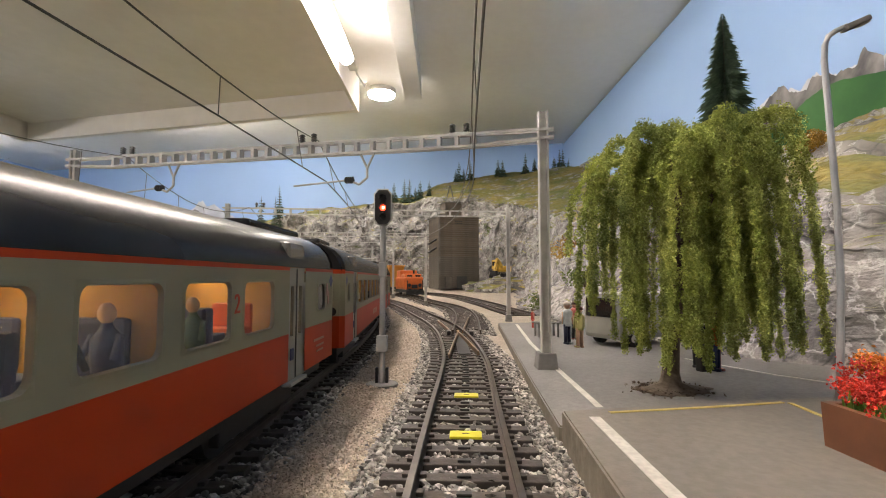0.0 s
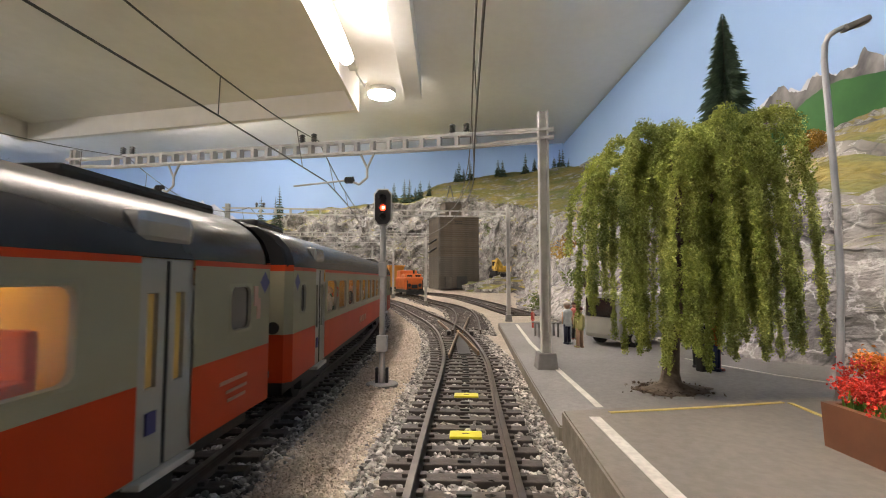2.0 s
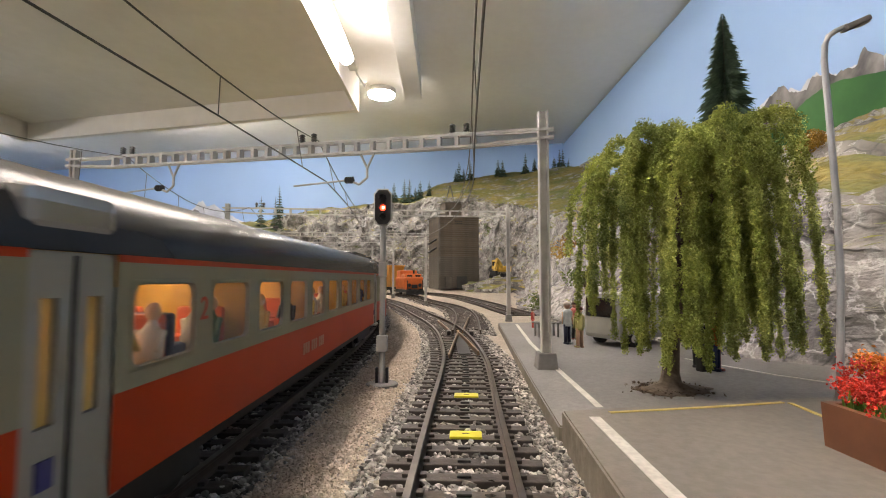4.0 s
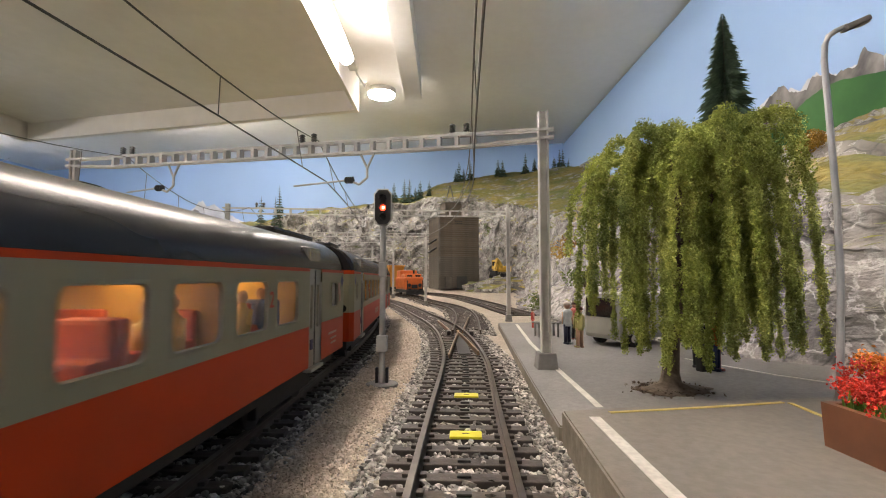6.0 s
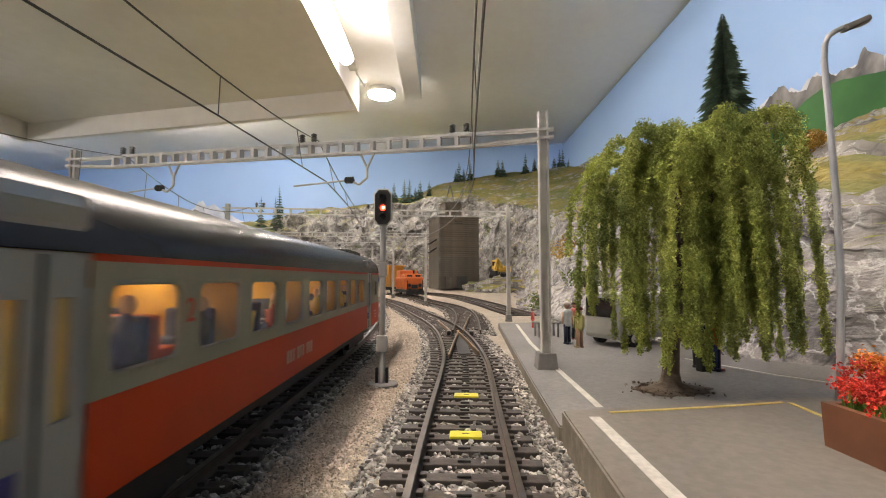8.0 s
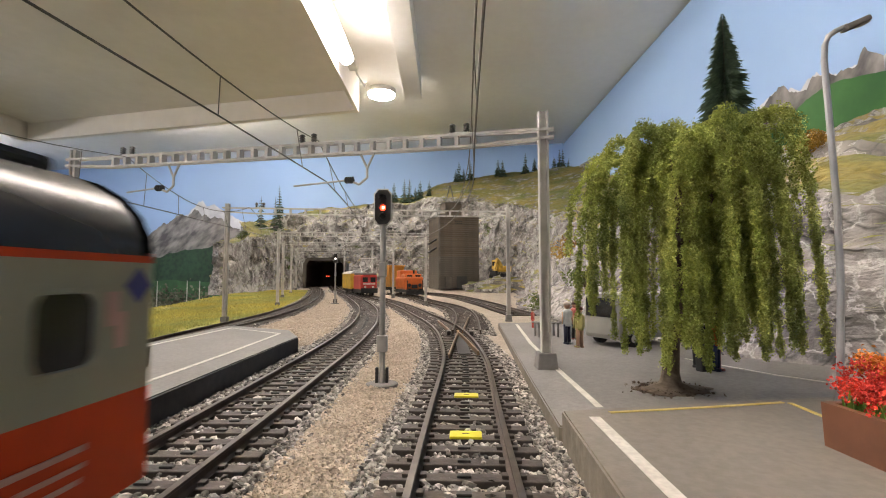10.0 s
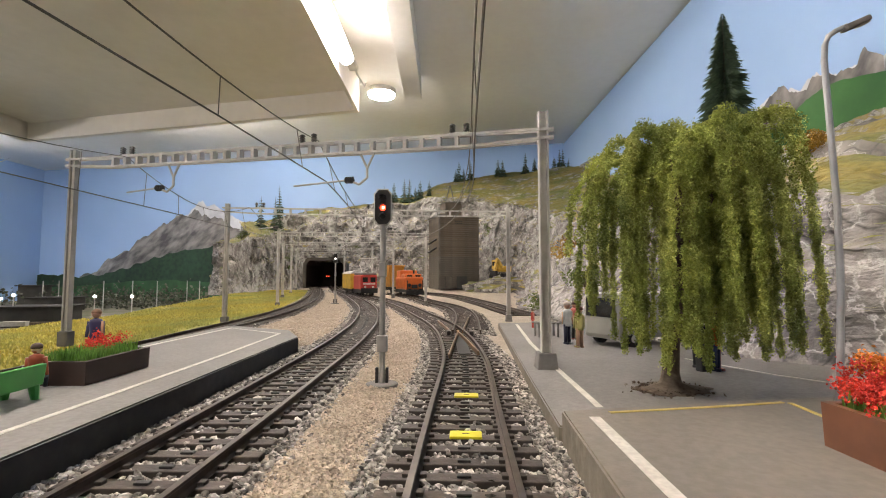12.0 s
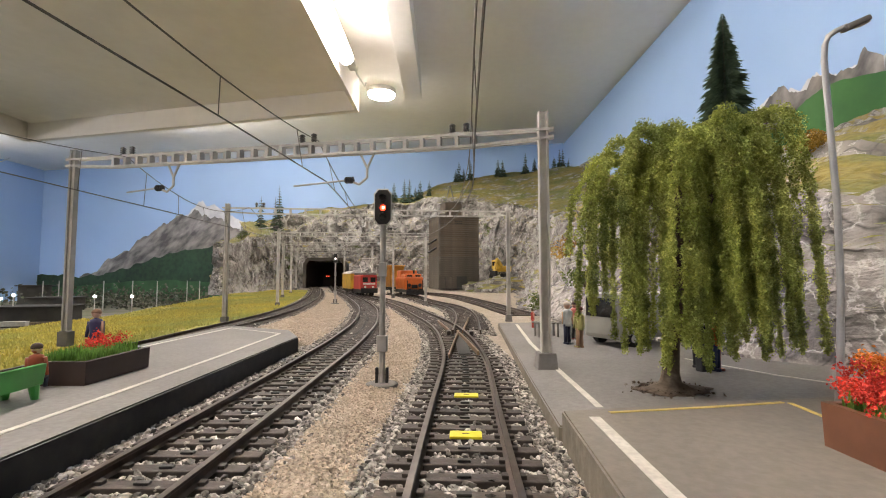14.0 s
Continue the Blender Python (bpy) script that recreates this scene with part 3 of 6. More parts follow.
    # roof: an arch swept along the coach
    prof = [(-16.5, 35.6), (-16.1, 37.6), (-15.0, 39.6), (-12.8, 41.6), (-9.5, 43.2), (-5, 44.3), (0, 44.7), (5, 44.3), (9.5, 43.2), (12.8, 41.6), (15.0, 39.6), (16.1, 37.6), (16.5, 35.6)]
    prof = [(x, 35.6 + (z - 35.6) * 1.16) for x, z in prof]
    ys = [-rear, -rear + 4, -rear + 21, -rear + 22, -rear + 33.5, -rear + 34.5, 0, rear - 39.5, rear - 38.5, rear - 26.5, rear - 25.5, rear - 4, rear]
    vs, fs = [], []
    for i, y in enumerate(ys):
        k = 0.93 if i in (0, 12) else 1.0
        for x, z in prof:
            vs.append((x * k, y, 35.6 + (z - 35.6) * k))
    k = len(prof)
    for i in range(len(ys) - 1):
        for j in range(k - 1):
            fs.append((i * k + j, i * k + j + 1, (i + 1) * k + j + 1, (i + 1) * k + j))
    roof = raw("roof", vs, fs, TRAIN_ROOF, root, "dark glossy arched roof", smooth=True)
    for c in (-rear + 27.5, rear - 32.5):
        for sgn in (-1, 1):
            bm = box(B(), sgn * 13.6, c, 36.6, 5.4, 12.0, 5.0, 1.6)
            part("door_cowl", bm, COWL, roof, "silvery grey cowl above the doors")
    for c, ln in ((-rear + 14, 20), (rear - 22, 34), (-40, 5), (35, 5)):
        part("roof_vent", box(B(), 0, c, 44.6, 14 if ln > 8 else 7, ln, 2.3 if ln > 8 else 1.9, 0.9), TRAIN_ROOF, roof)
    # ends
    for e in (-1, 1):
        bm = B()
        pts = [(-SIDE, 10), (SIDE, 10), (SIDE, 35.6), *[(x, z) for x, z in prof[::-1][1:-1]], (-SIDE, 35.6)]
        o = [bm.verts.new((x, e * (rear - 1.5), z)) for x, z in pts]
        i_ = [bm.verts.new((x * 0.9, e * rear, min(z, 44.8))) for x, z in pts]
        for a in range(len(pts)):
            b = (a + 1) % len(pts)
            f = bm.faces.new((o[a], o[b], i_[b], i_[a]) if e < 0 else (i_[a], i_[b], o[b], o[a]))
        bm.faces.new(i_ if e < 0 else i_[::-1])
        bmesh.ops.bisect_plane(bm, geom=bm.verts[:] + bm.edges[:] + bm.faces[:], plane_co=(0, 0, 20.5), plane_no=(0, 0, 1))
        bmesh.ops.bisect_plane(bm, geom=bm.verts[:] + bm.edges[:] + bm.faces[:], plane_co=(0, 0, 36), plane_no=(0, 0, 1))
        bmesh.ops.bisect_plane(bm, geom=bm.verts[:] + bm.edges[:] + bm.faces[:], plane_co=(0, 0, 34.6), plane_no=(0, 0, 1))
        for f in bm.faces:
            zc = f.calc_center_median().z
            f.material_index = 0 if zc < 20.5 or 34.6 < zc < 36 else 1 if zc < 36 else 2
        part("end_wall", bm, [TRAIN_RED, TRAIN_GREY, TRAIN_ROOF], root)
        part("gangway_bellows", box(B(), 0, e * (rear + 0.8), 12, 15, 1.4, 25, 0.5), TRAIN_DARK, root)
        for sx in (-1, 1):
            bm = bar(B(), (sx * 12.6, e * (rear - 1.0), 22), (sx * 12.6, e * (rear + 0.4), 22), 1.35, n=16)
            part("tail_lamp", bm, PANE_DARK, root)
            bm = bar(B(), (sx * 10.0, e * (rear - 1), 12), (sx * 10.0, e * (rear + 1.2), 12), 0.9, n=10)
            bar(bm, (sx * 10.0, e * (rear + 0.8), 12), (sx * 10.0, e * (rear + 1.4), 12), 2.2, n=14)
            part("buffer", bm, TRAIN_DARK, root)
    # inside
    bm = box(B(), 0, 0, 11, 31, COACH - 6, 9.5)
    part("floor", bm, INSIDE, root)
    part("ceiling_panel", box(B(), 0, 0, 35.0, 31, COACH - 6, 0.6), INSIDE, root)
    part("light_strip", box(B(), 0, 0, 34.3, 5, COACH - 40, 0.5), COACH_LIGHT, root)
    for y in (-rear + 34.6, rear - 40, *[-rear + 51.2 + 18.2 * i for i in range(1, count - 1, 2)]):
        bm = box(B(), 0, y, 20.5, 31, 0.8, 14.4)
        part("partition", bm, INSIDE, root)
    seat = B()
    box(seat, 0, 0, 20.5, 9, 4.4, 2.6, 0.5)
    box(seat, 0, 2.4, 20.5, 8.4, 1.6, 7.4, 0.7)
    seat_mesh = {c: finish("seat", seat.copy(), c) for c in (SEAT_RED, SEAT_BLUE)}
    figure = B()
    lathe(figure, [(1.5, 0), (1.8, 2.0), (1.7, 4.4), (0.8, 5.6), (0.55, 6.3), (0.95, 6.9), (1.0, 7.7), (0.6, 8.5), (0.2, 8.7)], 10)
    for sx in (-1, 1):
        bar(figure, (sx * 1.7, 0, 4.8), (sx * 2.0, -1.6, 2.2), 0.5, 0.4, 6)
    for f in figure.faces:
        f.material_index = 1 if f.calc_center_median().z > 6.2 else 0
    fig_cols = [mat("figure_" + n, c, None, 90, 0.6, bump=0.02) for n, c in (("ochre", (0.6, 0.36, 0.06)), ("yellow", (0.7, 0.45, 0.04)), ("green", (0.05, 0.12, 0.05)), ("cream", (0.6, 0.5, 0.36)), ("navy", (0.04, 0.05, 0.12)), ("red", (0.45, 0.08, 0.06)), ("black", (0.02, 0.02, 0.02)))]
    fig_mesh = [finish("passenger_doll", figure.copy(), [c, SKIN], True) for c in fig_cols]
    rng = random.Random(seed)
    for i in range(count):
        y = -rear + 42 + 18.2 * i
        for sx in (-7.5, 7.5):
            for flip in (0, 1):
                at = pose(sx * MM, (y + (5.5 if flip == 0 else -5.5)) * MM, 0, 0, 0, 180 * flip)
                part("seat", seat_mesh[cloth if (i * 7 + flip) % 5 != 3 else (SEAT_BLUE if cloth is SEAT_RED else SEAT_RED)], None, root, at=at)
            for side in (-3.4, 3.4):
                if rng.random() < 0.78:
                    part("passenger_doll", rng.choice(fig_mesh), None, root, at=pose((sx * 1.6 + rng.uniform(-1.2, 0.8)) * MM, (y + side + rng.uniform(-0.8, 0.8)) * MM, rng.uniform(20.8, 22.4) * MM, rng.uniform(-8, 8), 0, 0 if side > 0 else 180))
    # underside
    part("underframe", box(box(B(), 0, 0, 6.5, 27, COACH - 8, 4.2), 0, 0, 4.0, 22, 60, 4), TRAIN_DARK, root)
    for y in (-rear + 42, rear - 42):
        bg = part("bogie", box(box(box(B(), 0, y, 3.5, 20, 14, 3.5), 11.5, y, 3.0, 2, 36, 4, 0.4), -11.5, y, 3.0, 2, 36, 4, 0.4), TRAIN_DARK, root)
        for dy in (-14, 14):
            bm = B()
            for sx in (-1, 1):
                bar(bm, (sx * 7.4, y + dy, 5.4), (sx * 10, y + dy, 5.4), 5.3, n=20)
            bar(bm, (-8, y + dy, 5.4), (8, y + dy, 5.4), 1, n=8)
            part("wheelset", bm, TRAIN_DARK, bg)
    return root


SKIN = mat("doll_head", (0.50, 0.30, 0.16), (0.40, 0.22, 0.12), 200, 0.6, bump=0.02)
mats_bar = mat("lettering", (0.50, 0.27, 0.20), None, 90, 0.5, bump=0.02)
coach_1 = coach(10, "orange and grey passenger coach with lit windows and dark seats, moving", SEAT_BLUE, 5)
coach_2 = coach(10, "orange and grey passenger coach with lit windows and red seats, moving", SEAT_RED, 11)
coach_3 = coach(9, "shorter orange and grey tail coach with lit windows, moving", SEAT_BLUE, 17)
LENGTHS = (260.0, 260.0, 241.8)
GAP = 10.0


def travelled(t):
    """Millimetres run since the start: at rest, then gathering speed."""
    ts = (0.0, 0.5, 0.75, 1.0, 1.5, 2.0, 2.5, 3.0, 4.25, 5.5, 6.0, 6.5, 7.0, 7.5, 8.0, 8.2, 10.3, 14.0)
    ss = (0.0, 0.3, 6.0, 15.5, 34.0, 50.8, 68.4, 86.3, 149.0, 222.5, 254.2, 288.6, 327.3, 367.6, 410.0, 427.8, 638.0, 1060.0)
    return float(np.interp(t, ts, ss))


def motions():
    rear = TRACK_1.find(144.0)   # the first coach's far end at the start
    for k, ob in enumerate((coach_1, coach_2, coach_3)):
        mid = rear - LENGTHS[k] / 2 if k == 0 else rear + GAP + LENGTHS[k] / 2
        if k:
            rear += GAP + LENGTHS[k]
        half = LENGTHS[k] / 2 - 42
        times = sorted({0.0, 0.5, 0.75, *[i * 0.5 for i in range(2, 29)]})
        rows = []
        for t in times:
            s = mid - travelled(t)
            a, b = TRACK_1.at(s + half), TRACK_1.at(s - half)
            d = a - b
            m = (a + b) / 2
            rows.append((t, pose(m.x * MM, m.y * MM, m.z * MM, math.degrees(math.asin(d.z / d.length)), 0, math.degrees(math.atan2(-d.x, d.y)))))
        walk(ob, rows)


# ---- loose stone ----
def scatter(name, at, size, material, label, category, faces20=True, flat=0.8, seed=1):
    """Many small angular stones in one mesh."""
    rng = np.random.default_rng(seed)
    bm = B()
    if faces20:
        bmesh.ops.create_icosphere(bm, subdivisions=1, radius=1)
    else:
        bmesh.ops.create_icosphere(bm, subdivisions=1, radius=1)
        bm.clear()
        v = [bm.verts.new(c) for c in ((1, 0, 0), (-1, 0, 0), (0, 1, 0), (0, -1, 0), (0, 0, 1), (0, 0, -1))]
        for a, b, c in ((0, 2, 4), (2, 1, 4), (1, 3, 4), (3, 0, 4), (2, 0, 5), (1, 2, 5), (3, 1, 5), (0, 3, 5)):
            bm.faces.new((v[a], v[b], v[c]))
    bm.verts.ensure_lookup_table()
    base = np.array([v.co[:] for v in bm.verts])
    tri = np.array([[v.index for v in f.verts] for f in bm.faces]) if faces20 else np.array([(0, 2, 4), (2, 1, 4), (1, 3, 4), (3, 0, 4), (2, 0, 5), (1, 2, 5), (3, 1, 5), (0, 3, 5)])
    bm.free()
    n = len(at)
    k = len(base)
    q = rng.normal(size=(n, 3, 3))
    u = q[:, 0] / np.linalg.norm(q[:, 0], axis=1, keepdims=True)
    w = np.cross(u, q[:, 1])
    w /= np.linalg.norm(w, axis=1, keepdims=True)
    rot = np.stack([u, w, np.cross(u, w)], axis=1)
    shape = base[None] * rng.uniform(0.65, 1.3, (n, k, 1)) * rng.uniform(0.6, 1.25, (n, 1, 3))
    pts = np.einsum("nkj,nji->nki", shape, rot) * np.asarray(size)[:, None, None]
    pts[:, :, 2] *= flat
    pts += np.asarray(at)[:, None, :]
    fs = (tri[None] + (np.arange(n) * k)[:, None, None]).reshape(-1, 3)
    ob = raw(name, pts.reshape(-1, 3), fs, material)
    return tagged(ob, label, category, kind="stuff")


def bed_points(path, y0, y1, half, n, pitch, first, seed, right=None):
    rng = np.random.default_rng(seed)
    out = []
    s0, s1, sf = path.find(y0), path.find(y1), path.find(first)
    while len(out) < n:
        s = s0 + (s1 - s0) * rng.random() ** 1.35
        a = rng.uniform(-half, right or half)
        ph = ((s - sf + pitch / 2) % pitch) - pitch / 2
        low = 0.0
        if abs(a) < 15.6:
            if abs(ph) < 2.2:
                if rng.random() < 0.93:
                    continue
                low = 0.5
            if abs(abs(a) - 8.85) < 1.7:
                continue
        edge = max(0.0, abs(a) - 17)
        p = path.side(s, a)
        out.append((p.x, p.y, p.z - 3.45 + low - edge * 0.11 + rng.uniform(-0.35, 0.45)))
    return np.array(out)


def ballast():
    rng = np.random.default_rng(3)
    pts = np.concatenate([bed_points(TRACK_0, 50, 430, 26, 19000, 7.0, -20, 1, 22), bed_points(TRACK_1, 50, 480, 23, 18000, 7.0, 40, 2, 24)])
    scatter("ballast", pts, rng.uniform(0.42, 1.0, len(pts)), BALLAST, "grey and white crushed ballast stones along the tracks", "ballast", seed=4)
    pts = np.concatenate([bed_points(TRACK_0, 430, 900, 20, 3000, 7.0, -20, 11), bed_points(TRACK_1, 480, 1150, 19, 4000, 7.0, 40, 12), bed_points(TRACK_2, 200, 1100, 19, 5000, 7.0, 60, 13), bed_points(TRACK_3, 300, 800, 19, 3000, 7.0, 330, 14)])
    scatter("far_ballast", pts, rng.uniform(0.7, 1.4, len(pts)), BALLAST, "grey ballast stones farther along the line", "ballast", False, seed=5)
    pts = []
    while len(pts) < 26000:
        y = 52 + 560 * rng.random() ** 1.7
        lo, hi = TRACK_1.side(TRACK_1.find(y), 22).x, TRACK_0.side(TRACK_0.find(y), -23).x
        if hi - lo < 2:
            continue
        x = rng.uniform(lo - 3, hi + 3)
        mid = 1 - abs(2 * (x - lo) / (hi - lo) - 1)
        pts.append((x, y, ground_z(y) - 3.3 + 0.9 * max(0, mid) ** 0.6 + rng.uniform(-0.2, 0.25)))
    while len(pts) < 40000:
        y = 255 + 700 * rng.random() ** 1.5
        lo, hi = TRACK_2.side(TRACK_2.find(y), 19).x, TRACK_1.side(TRACK_1.find(y), -20).x
        pts.append((rng.uniform(lo, hi), y, ground_z(y) - 3.3 + rng.uniform(-0.2, 0.4)))
    pts = np.array(pts)
    scatter("gravel", pts, rng.uniform(0.36, 0.72, len(pts)) * np.where(pts[:, 1] > 255, 1.35, 1.0), SAND, "fine beige gravel heaped between the tracks", "gravel", False, seed=6)


ballast()
for y, ln in ((106.3, 4.2), (141.5, 4.0)):
    s = TRACK_0.find(y)
    p, w = TRACK_0.at(s), TRACK_0.way(s)
    root = thing("track_plate", p.x + 0.3, p.y, p.z - 2.3, math.degrees(math.atan2(-w.x, w.y)), "small bright yellow plastic plate on the sleepers", "plate", "yellow track plates")
    part("plate", box(B(), 0, 0, 0, 7.2, ln, 0.6, 0.2), YELLOW, root)
    part("mark", box(B(), 0, 0, 0.6, 1.6, 0.5, 0.08), KERB, root)


def turnout():
    root = thing("turnout", label="turnout blades, check rails and point motors in bronze and black", category="turnout", kind="structure")
    blade = mat("blade_bronze", (0.36, 0.24, 0.15), (0.28, 0.18, 0.11), 300, 0.4, metal=0.7, bump=0.05)
    for pts in ([(2.6, 205, -0.1), (5.5, 245, -0.1), (10, 300, -0.1)], [(16.2, 215, -0.1), (12.5, 262, -0.1), (9.0, 300, -0.1)], [(12.6, 300, -0.1), (22, 400, 0)], [(4.5, 300, -0.1), (-4, 372, 0)]):
        path = Path(pts, 5)
        vs, fs = sweep(path, 0, path.s[-1], 5, [(-0.5, -2), (0.5, -2), (0.4, 0), (-0.4, 0)])
        raw("blade", vs, fs, blade, root)
    for x, y in ((3.6, 292), (17.5, 290)):
        part("point_motor", box(B(), x, y, -2.2, 2.6, 9, 3.0, 0.8), BLACK, root)
    part("middle_strip", box(B(), 10.0, 258, -2.3, 6.0, 80, 0.5, 0.1), STUD, root)


turnout()


# ---- lamps of the room, two of them added out of view ----
def tube_lamp(x, y, ln, z, label, rz=0):
    root = thing("fluorescent_lamp", x, y, z, rz, label, "ceiling lamp", "ceiling lamps")
    part("tube", bar(B(), (0, -ln / 2, 0), (0, ln / 2, 0), 14, n=20), TUBE_GLOW, root, "glowing white tube", smooth=True)
    part("housing", box(B(), -2, 30, 14, 20, ln + 120, 11, 2), WHITE_METAL, root, "white enamelled housing")
    part("hanger", box(B(), -4, 0, 25, 12, 40, max(1, CEIL - z - 25)), WHITE_METAL, root)
    for e in (-1, 1):
        part("tube_holder", box(B(), 0, e * (ln / 2 + 6), -10, 18, 10, 36, 2), WHITE_METAL, root)
    part("cable", tube(B(), [(2, ln / 2 + 40, 26), (4, ln / 2 + 90, 8), (12, ln / 2 + 150, 4), (8, ln / 2 + 190, 30)], 1.6, 8), WHITE_METAL, root)


tube_lamp(-198, 252, 1346, 484, "long fluorescent tube lamp under the white ceiling, lit")
# added helper outside the view, hung low to brighten the soffit from below
tube_lamp(-1560, 300, 1200, 410, "unseen fluorescent tube added far left to light the soffit underside")
# another added tube past the left edge of view, for the sky wall
tube_lamp(-1800, 1400, 600, 500, "unseen short fluorescent tube added to brighten the sky wall")
tube_lamp(-760, 1412, 560, 534, "fluorescent tube lamp behind the dropped box, lit", 76.3)
ROUND_GLOW = mat("round_lamp_glow", (1.0, 0.92, 0.82), (1.0, 0.92, 0.82), 10, 0.5, bump=0, stain=0, emit=110.0)
root = thing("round_lamp", -172, 1265, CEIL - 24, 0, "round white ceiling lamp, lit", "ceiling lamp")
part("base", bar(B(), (0, 0, 10), (0, 0, 23), 40, n=32), WHITE_METAL, root)
part("diffuser", lathe(B(), [(16, 1), (30, 3), (36, 6), (37, 11)], 32), ROUND_GLOW, root, "glowing diffuser", smooth=True)


# ---- catenary ----
MAST_TOP, BEAM_LO, BEAM_HI = 95.5, 83.8, 88.6


def mast(parent, x, y, z0, top, foot=True, wide=3.6, size=10.0):
    bm = B()
    for dx in (-wide / 2 + 0.4, wide / 2 - 0.4):
        box(bm, x + dx, y, z0, 0.8, 3.2, top - z0, 0.1)
    box(bm, x, y, z0, wide - 1.2, 0.9, top - z0)
    part("mast", bm, MAST, parent)
    if foot:
        bm = B()
        box(bm, x, y, z0 - 4, size, size, 4 + size * 0.7, 0.5)
        for v in bm.verts:
            if v.co.z > z0 + 3:
                v.co.x, v.co.y = x + (v.co.x - x) * 0.78, y + (v.co.y - y) * 0.78
        part("mast_foot", bm, MAST_FOOT, parent, "tapered dark grey footing")


def insulator(bm, p, q, r=1.3):
    p, q = Vector(p), Vector(q)
    bar(bm, p, q, r * 0.45, n=8)
    for k in range(4):
        c = p.lerp(q, (k + 0.5) / 4)
        d = (q - p).normalized() * 0.25
        bar(bm, c - d, c + d, r, r * 0.8, n=10)


def portal(lx, ly, lz, rx, ry, rz, tracks=(), arms=(), pitch=7.0, feet=(True, True), lo=BEAM_LO, hi=BEAM_HI, top=MAST_TOP, thin=1.0, lift=0.0):
    """A catenary portal: two masts, a ladder beam, insulators and arms."""
    root = thing("catenary_portal", label="grey steel catenary portal with ladder beam across the tracks", category="catenary portal", group="catenary portals")
    L, R = Vector((lx, ly, 0)), Vector((rx, ry, 0))
    mast(root, lx, ly, lz, top + lift - (2 if lift else 0), feet[0], (3.0 if lift else 3.6) * thin, 5.0)
    mast(root, rx, ry, rz, top, feet[1], 3.6 * thin, 8.2 if thin == 1.0 else 6.0)
    ln = (R - L).length
    d = (R - L) / ln
    e = 26.0

    def pt(s, z):
        p = L + d * s
        return (p.x, p.y, z + lift * (1 - s / ln))

    mid = hi - 1.5
    for dy in (-1.3, 1.3):
        off = Vector((-d.y, d.x, 0)) * dy
        for za, zb in ((hi, hi), (mid - 1.5, lo)):
            bm = B()
            for a, b in (((-4, za), (e, hi if za == hi else zb)), ((e, hi if za == hi else zb), (ln - e, hi if za == hi else zb)), ((ln - e, hi if za == hi else zb), (ln + 4, za))):
                beam(bm, Vector(pt(*a)) + off, Vector(pt(*b)) + off, 0.7 * thin, 1.0 * thin)
            part("chord", bm, MAST, root)
    n = int((ln - 2 * e) / pitch)
    for i in range(n + 1):
        s = e + (ln - 2 * e) * i / n
        p = pt(s, lo)
        part("post", box(B(), p[0], p[1], p[2], 1.5 * thin, 3.0 * thin, hi - lo, 0, math.degrees(math.atan2(d.y, d.x))), MAST, root)
    for k in tracks:
        s = ln * k
        a = Vector(pt(s, hi + 0.5))
        part("wire_bracket", box(B(), a.x, a.y, a.z - 0.4, 8, 2.4, 0.9, 0.2, math.degrees(math.atan2(d.y, d.x))), MAST, root)
        for o in (-2.8, 2.8):
            bm = B()
            c = a + d * o
            insulator(bm, c, c + Vector((0, 0, 4.2)), 1.35)
            part("insulator", bm, BLACK, root, "dark ribbed insulator")
    for k, reach in arms:
        s = ln * k
        bm = B()
        v = Vector(pt(s, lo - 6.5))
        for o in (-3.2, 3.2):
            bar(bm, pt(s + o, lo), v, 0.5, n=6)
        bar(bm, v, v - Vector((0, 0, 4)), 0.55, n=6)
        w = v - Vector((0, 0, 4))
        u = w - d * 3.5 - Vector((0, 0, 2.6))
        bar(bm, w, u, 0.5, n=6)
        u2 = u - d * 2.5 + Vector((0, 0, 1))
        bar(bm, u, u2, 0.5, n=6)
        arm = part("registration_arm", bm, MAST, root, "pale hanging bracket")
        bm = B()
        insulator(bm, u2 + Vector((0, 0, 1)), u2 + Vector((0, 0, 1)) - d * 4, 1.5)
        part("insulator", bm, BLACK, arm)
        part("steady_arm", bar(B(), u2 + Vector((0, 0, 1)) - d * 4, u2 - d * (4 + reach) + Vector((0, 0, -0.2)), 0.4, n=6), CHROME, arm)
    return root


portal(-184.5, 229, 4, 37.5, 171, 0.5, (0.145, 0.57, 0.86), ((0.265, 17), (0.69, 24)), lift=3.6)
portal(-176, 376, -1, 56, 398, -2, (0.11, 0.5), ((0.2, 12), (0.6, 12)), 12, lo=86, hi=90.5, top=94, thin=0.9)
portal(-205, 577, 0, -22, 593, 0, (0.3,), ((0.45, 12),), 14, lo=86, hi=90.5, top=94, thin=0.9)
portal(-262, 760, 3, -82, 765, 3, (0.3,), (), 14, lo=88, hi=92, top=95, thin=0.9)
portal(-296, 905, 4, -138, 905, 4, (0.4,), (), 14, lo=88, hi=92, top=96, thin=0.9)
portal(-345, 1090, 7, -232, 1090, 7, (0.4,), (), 16, lo=90, hi=94, top=97, thin=0.9)


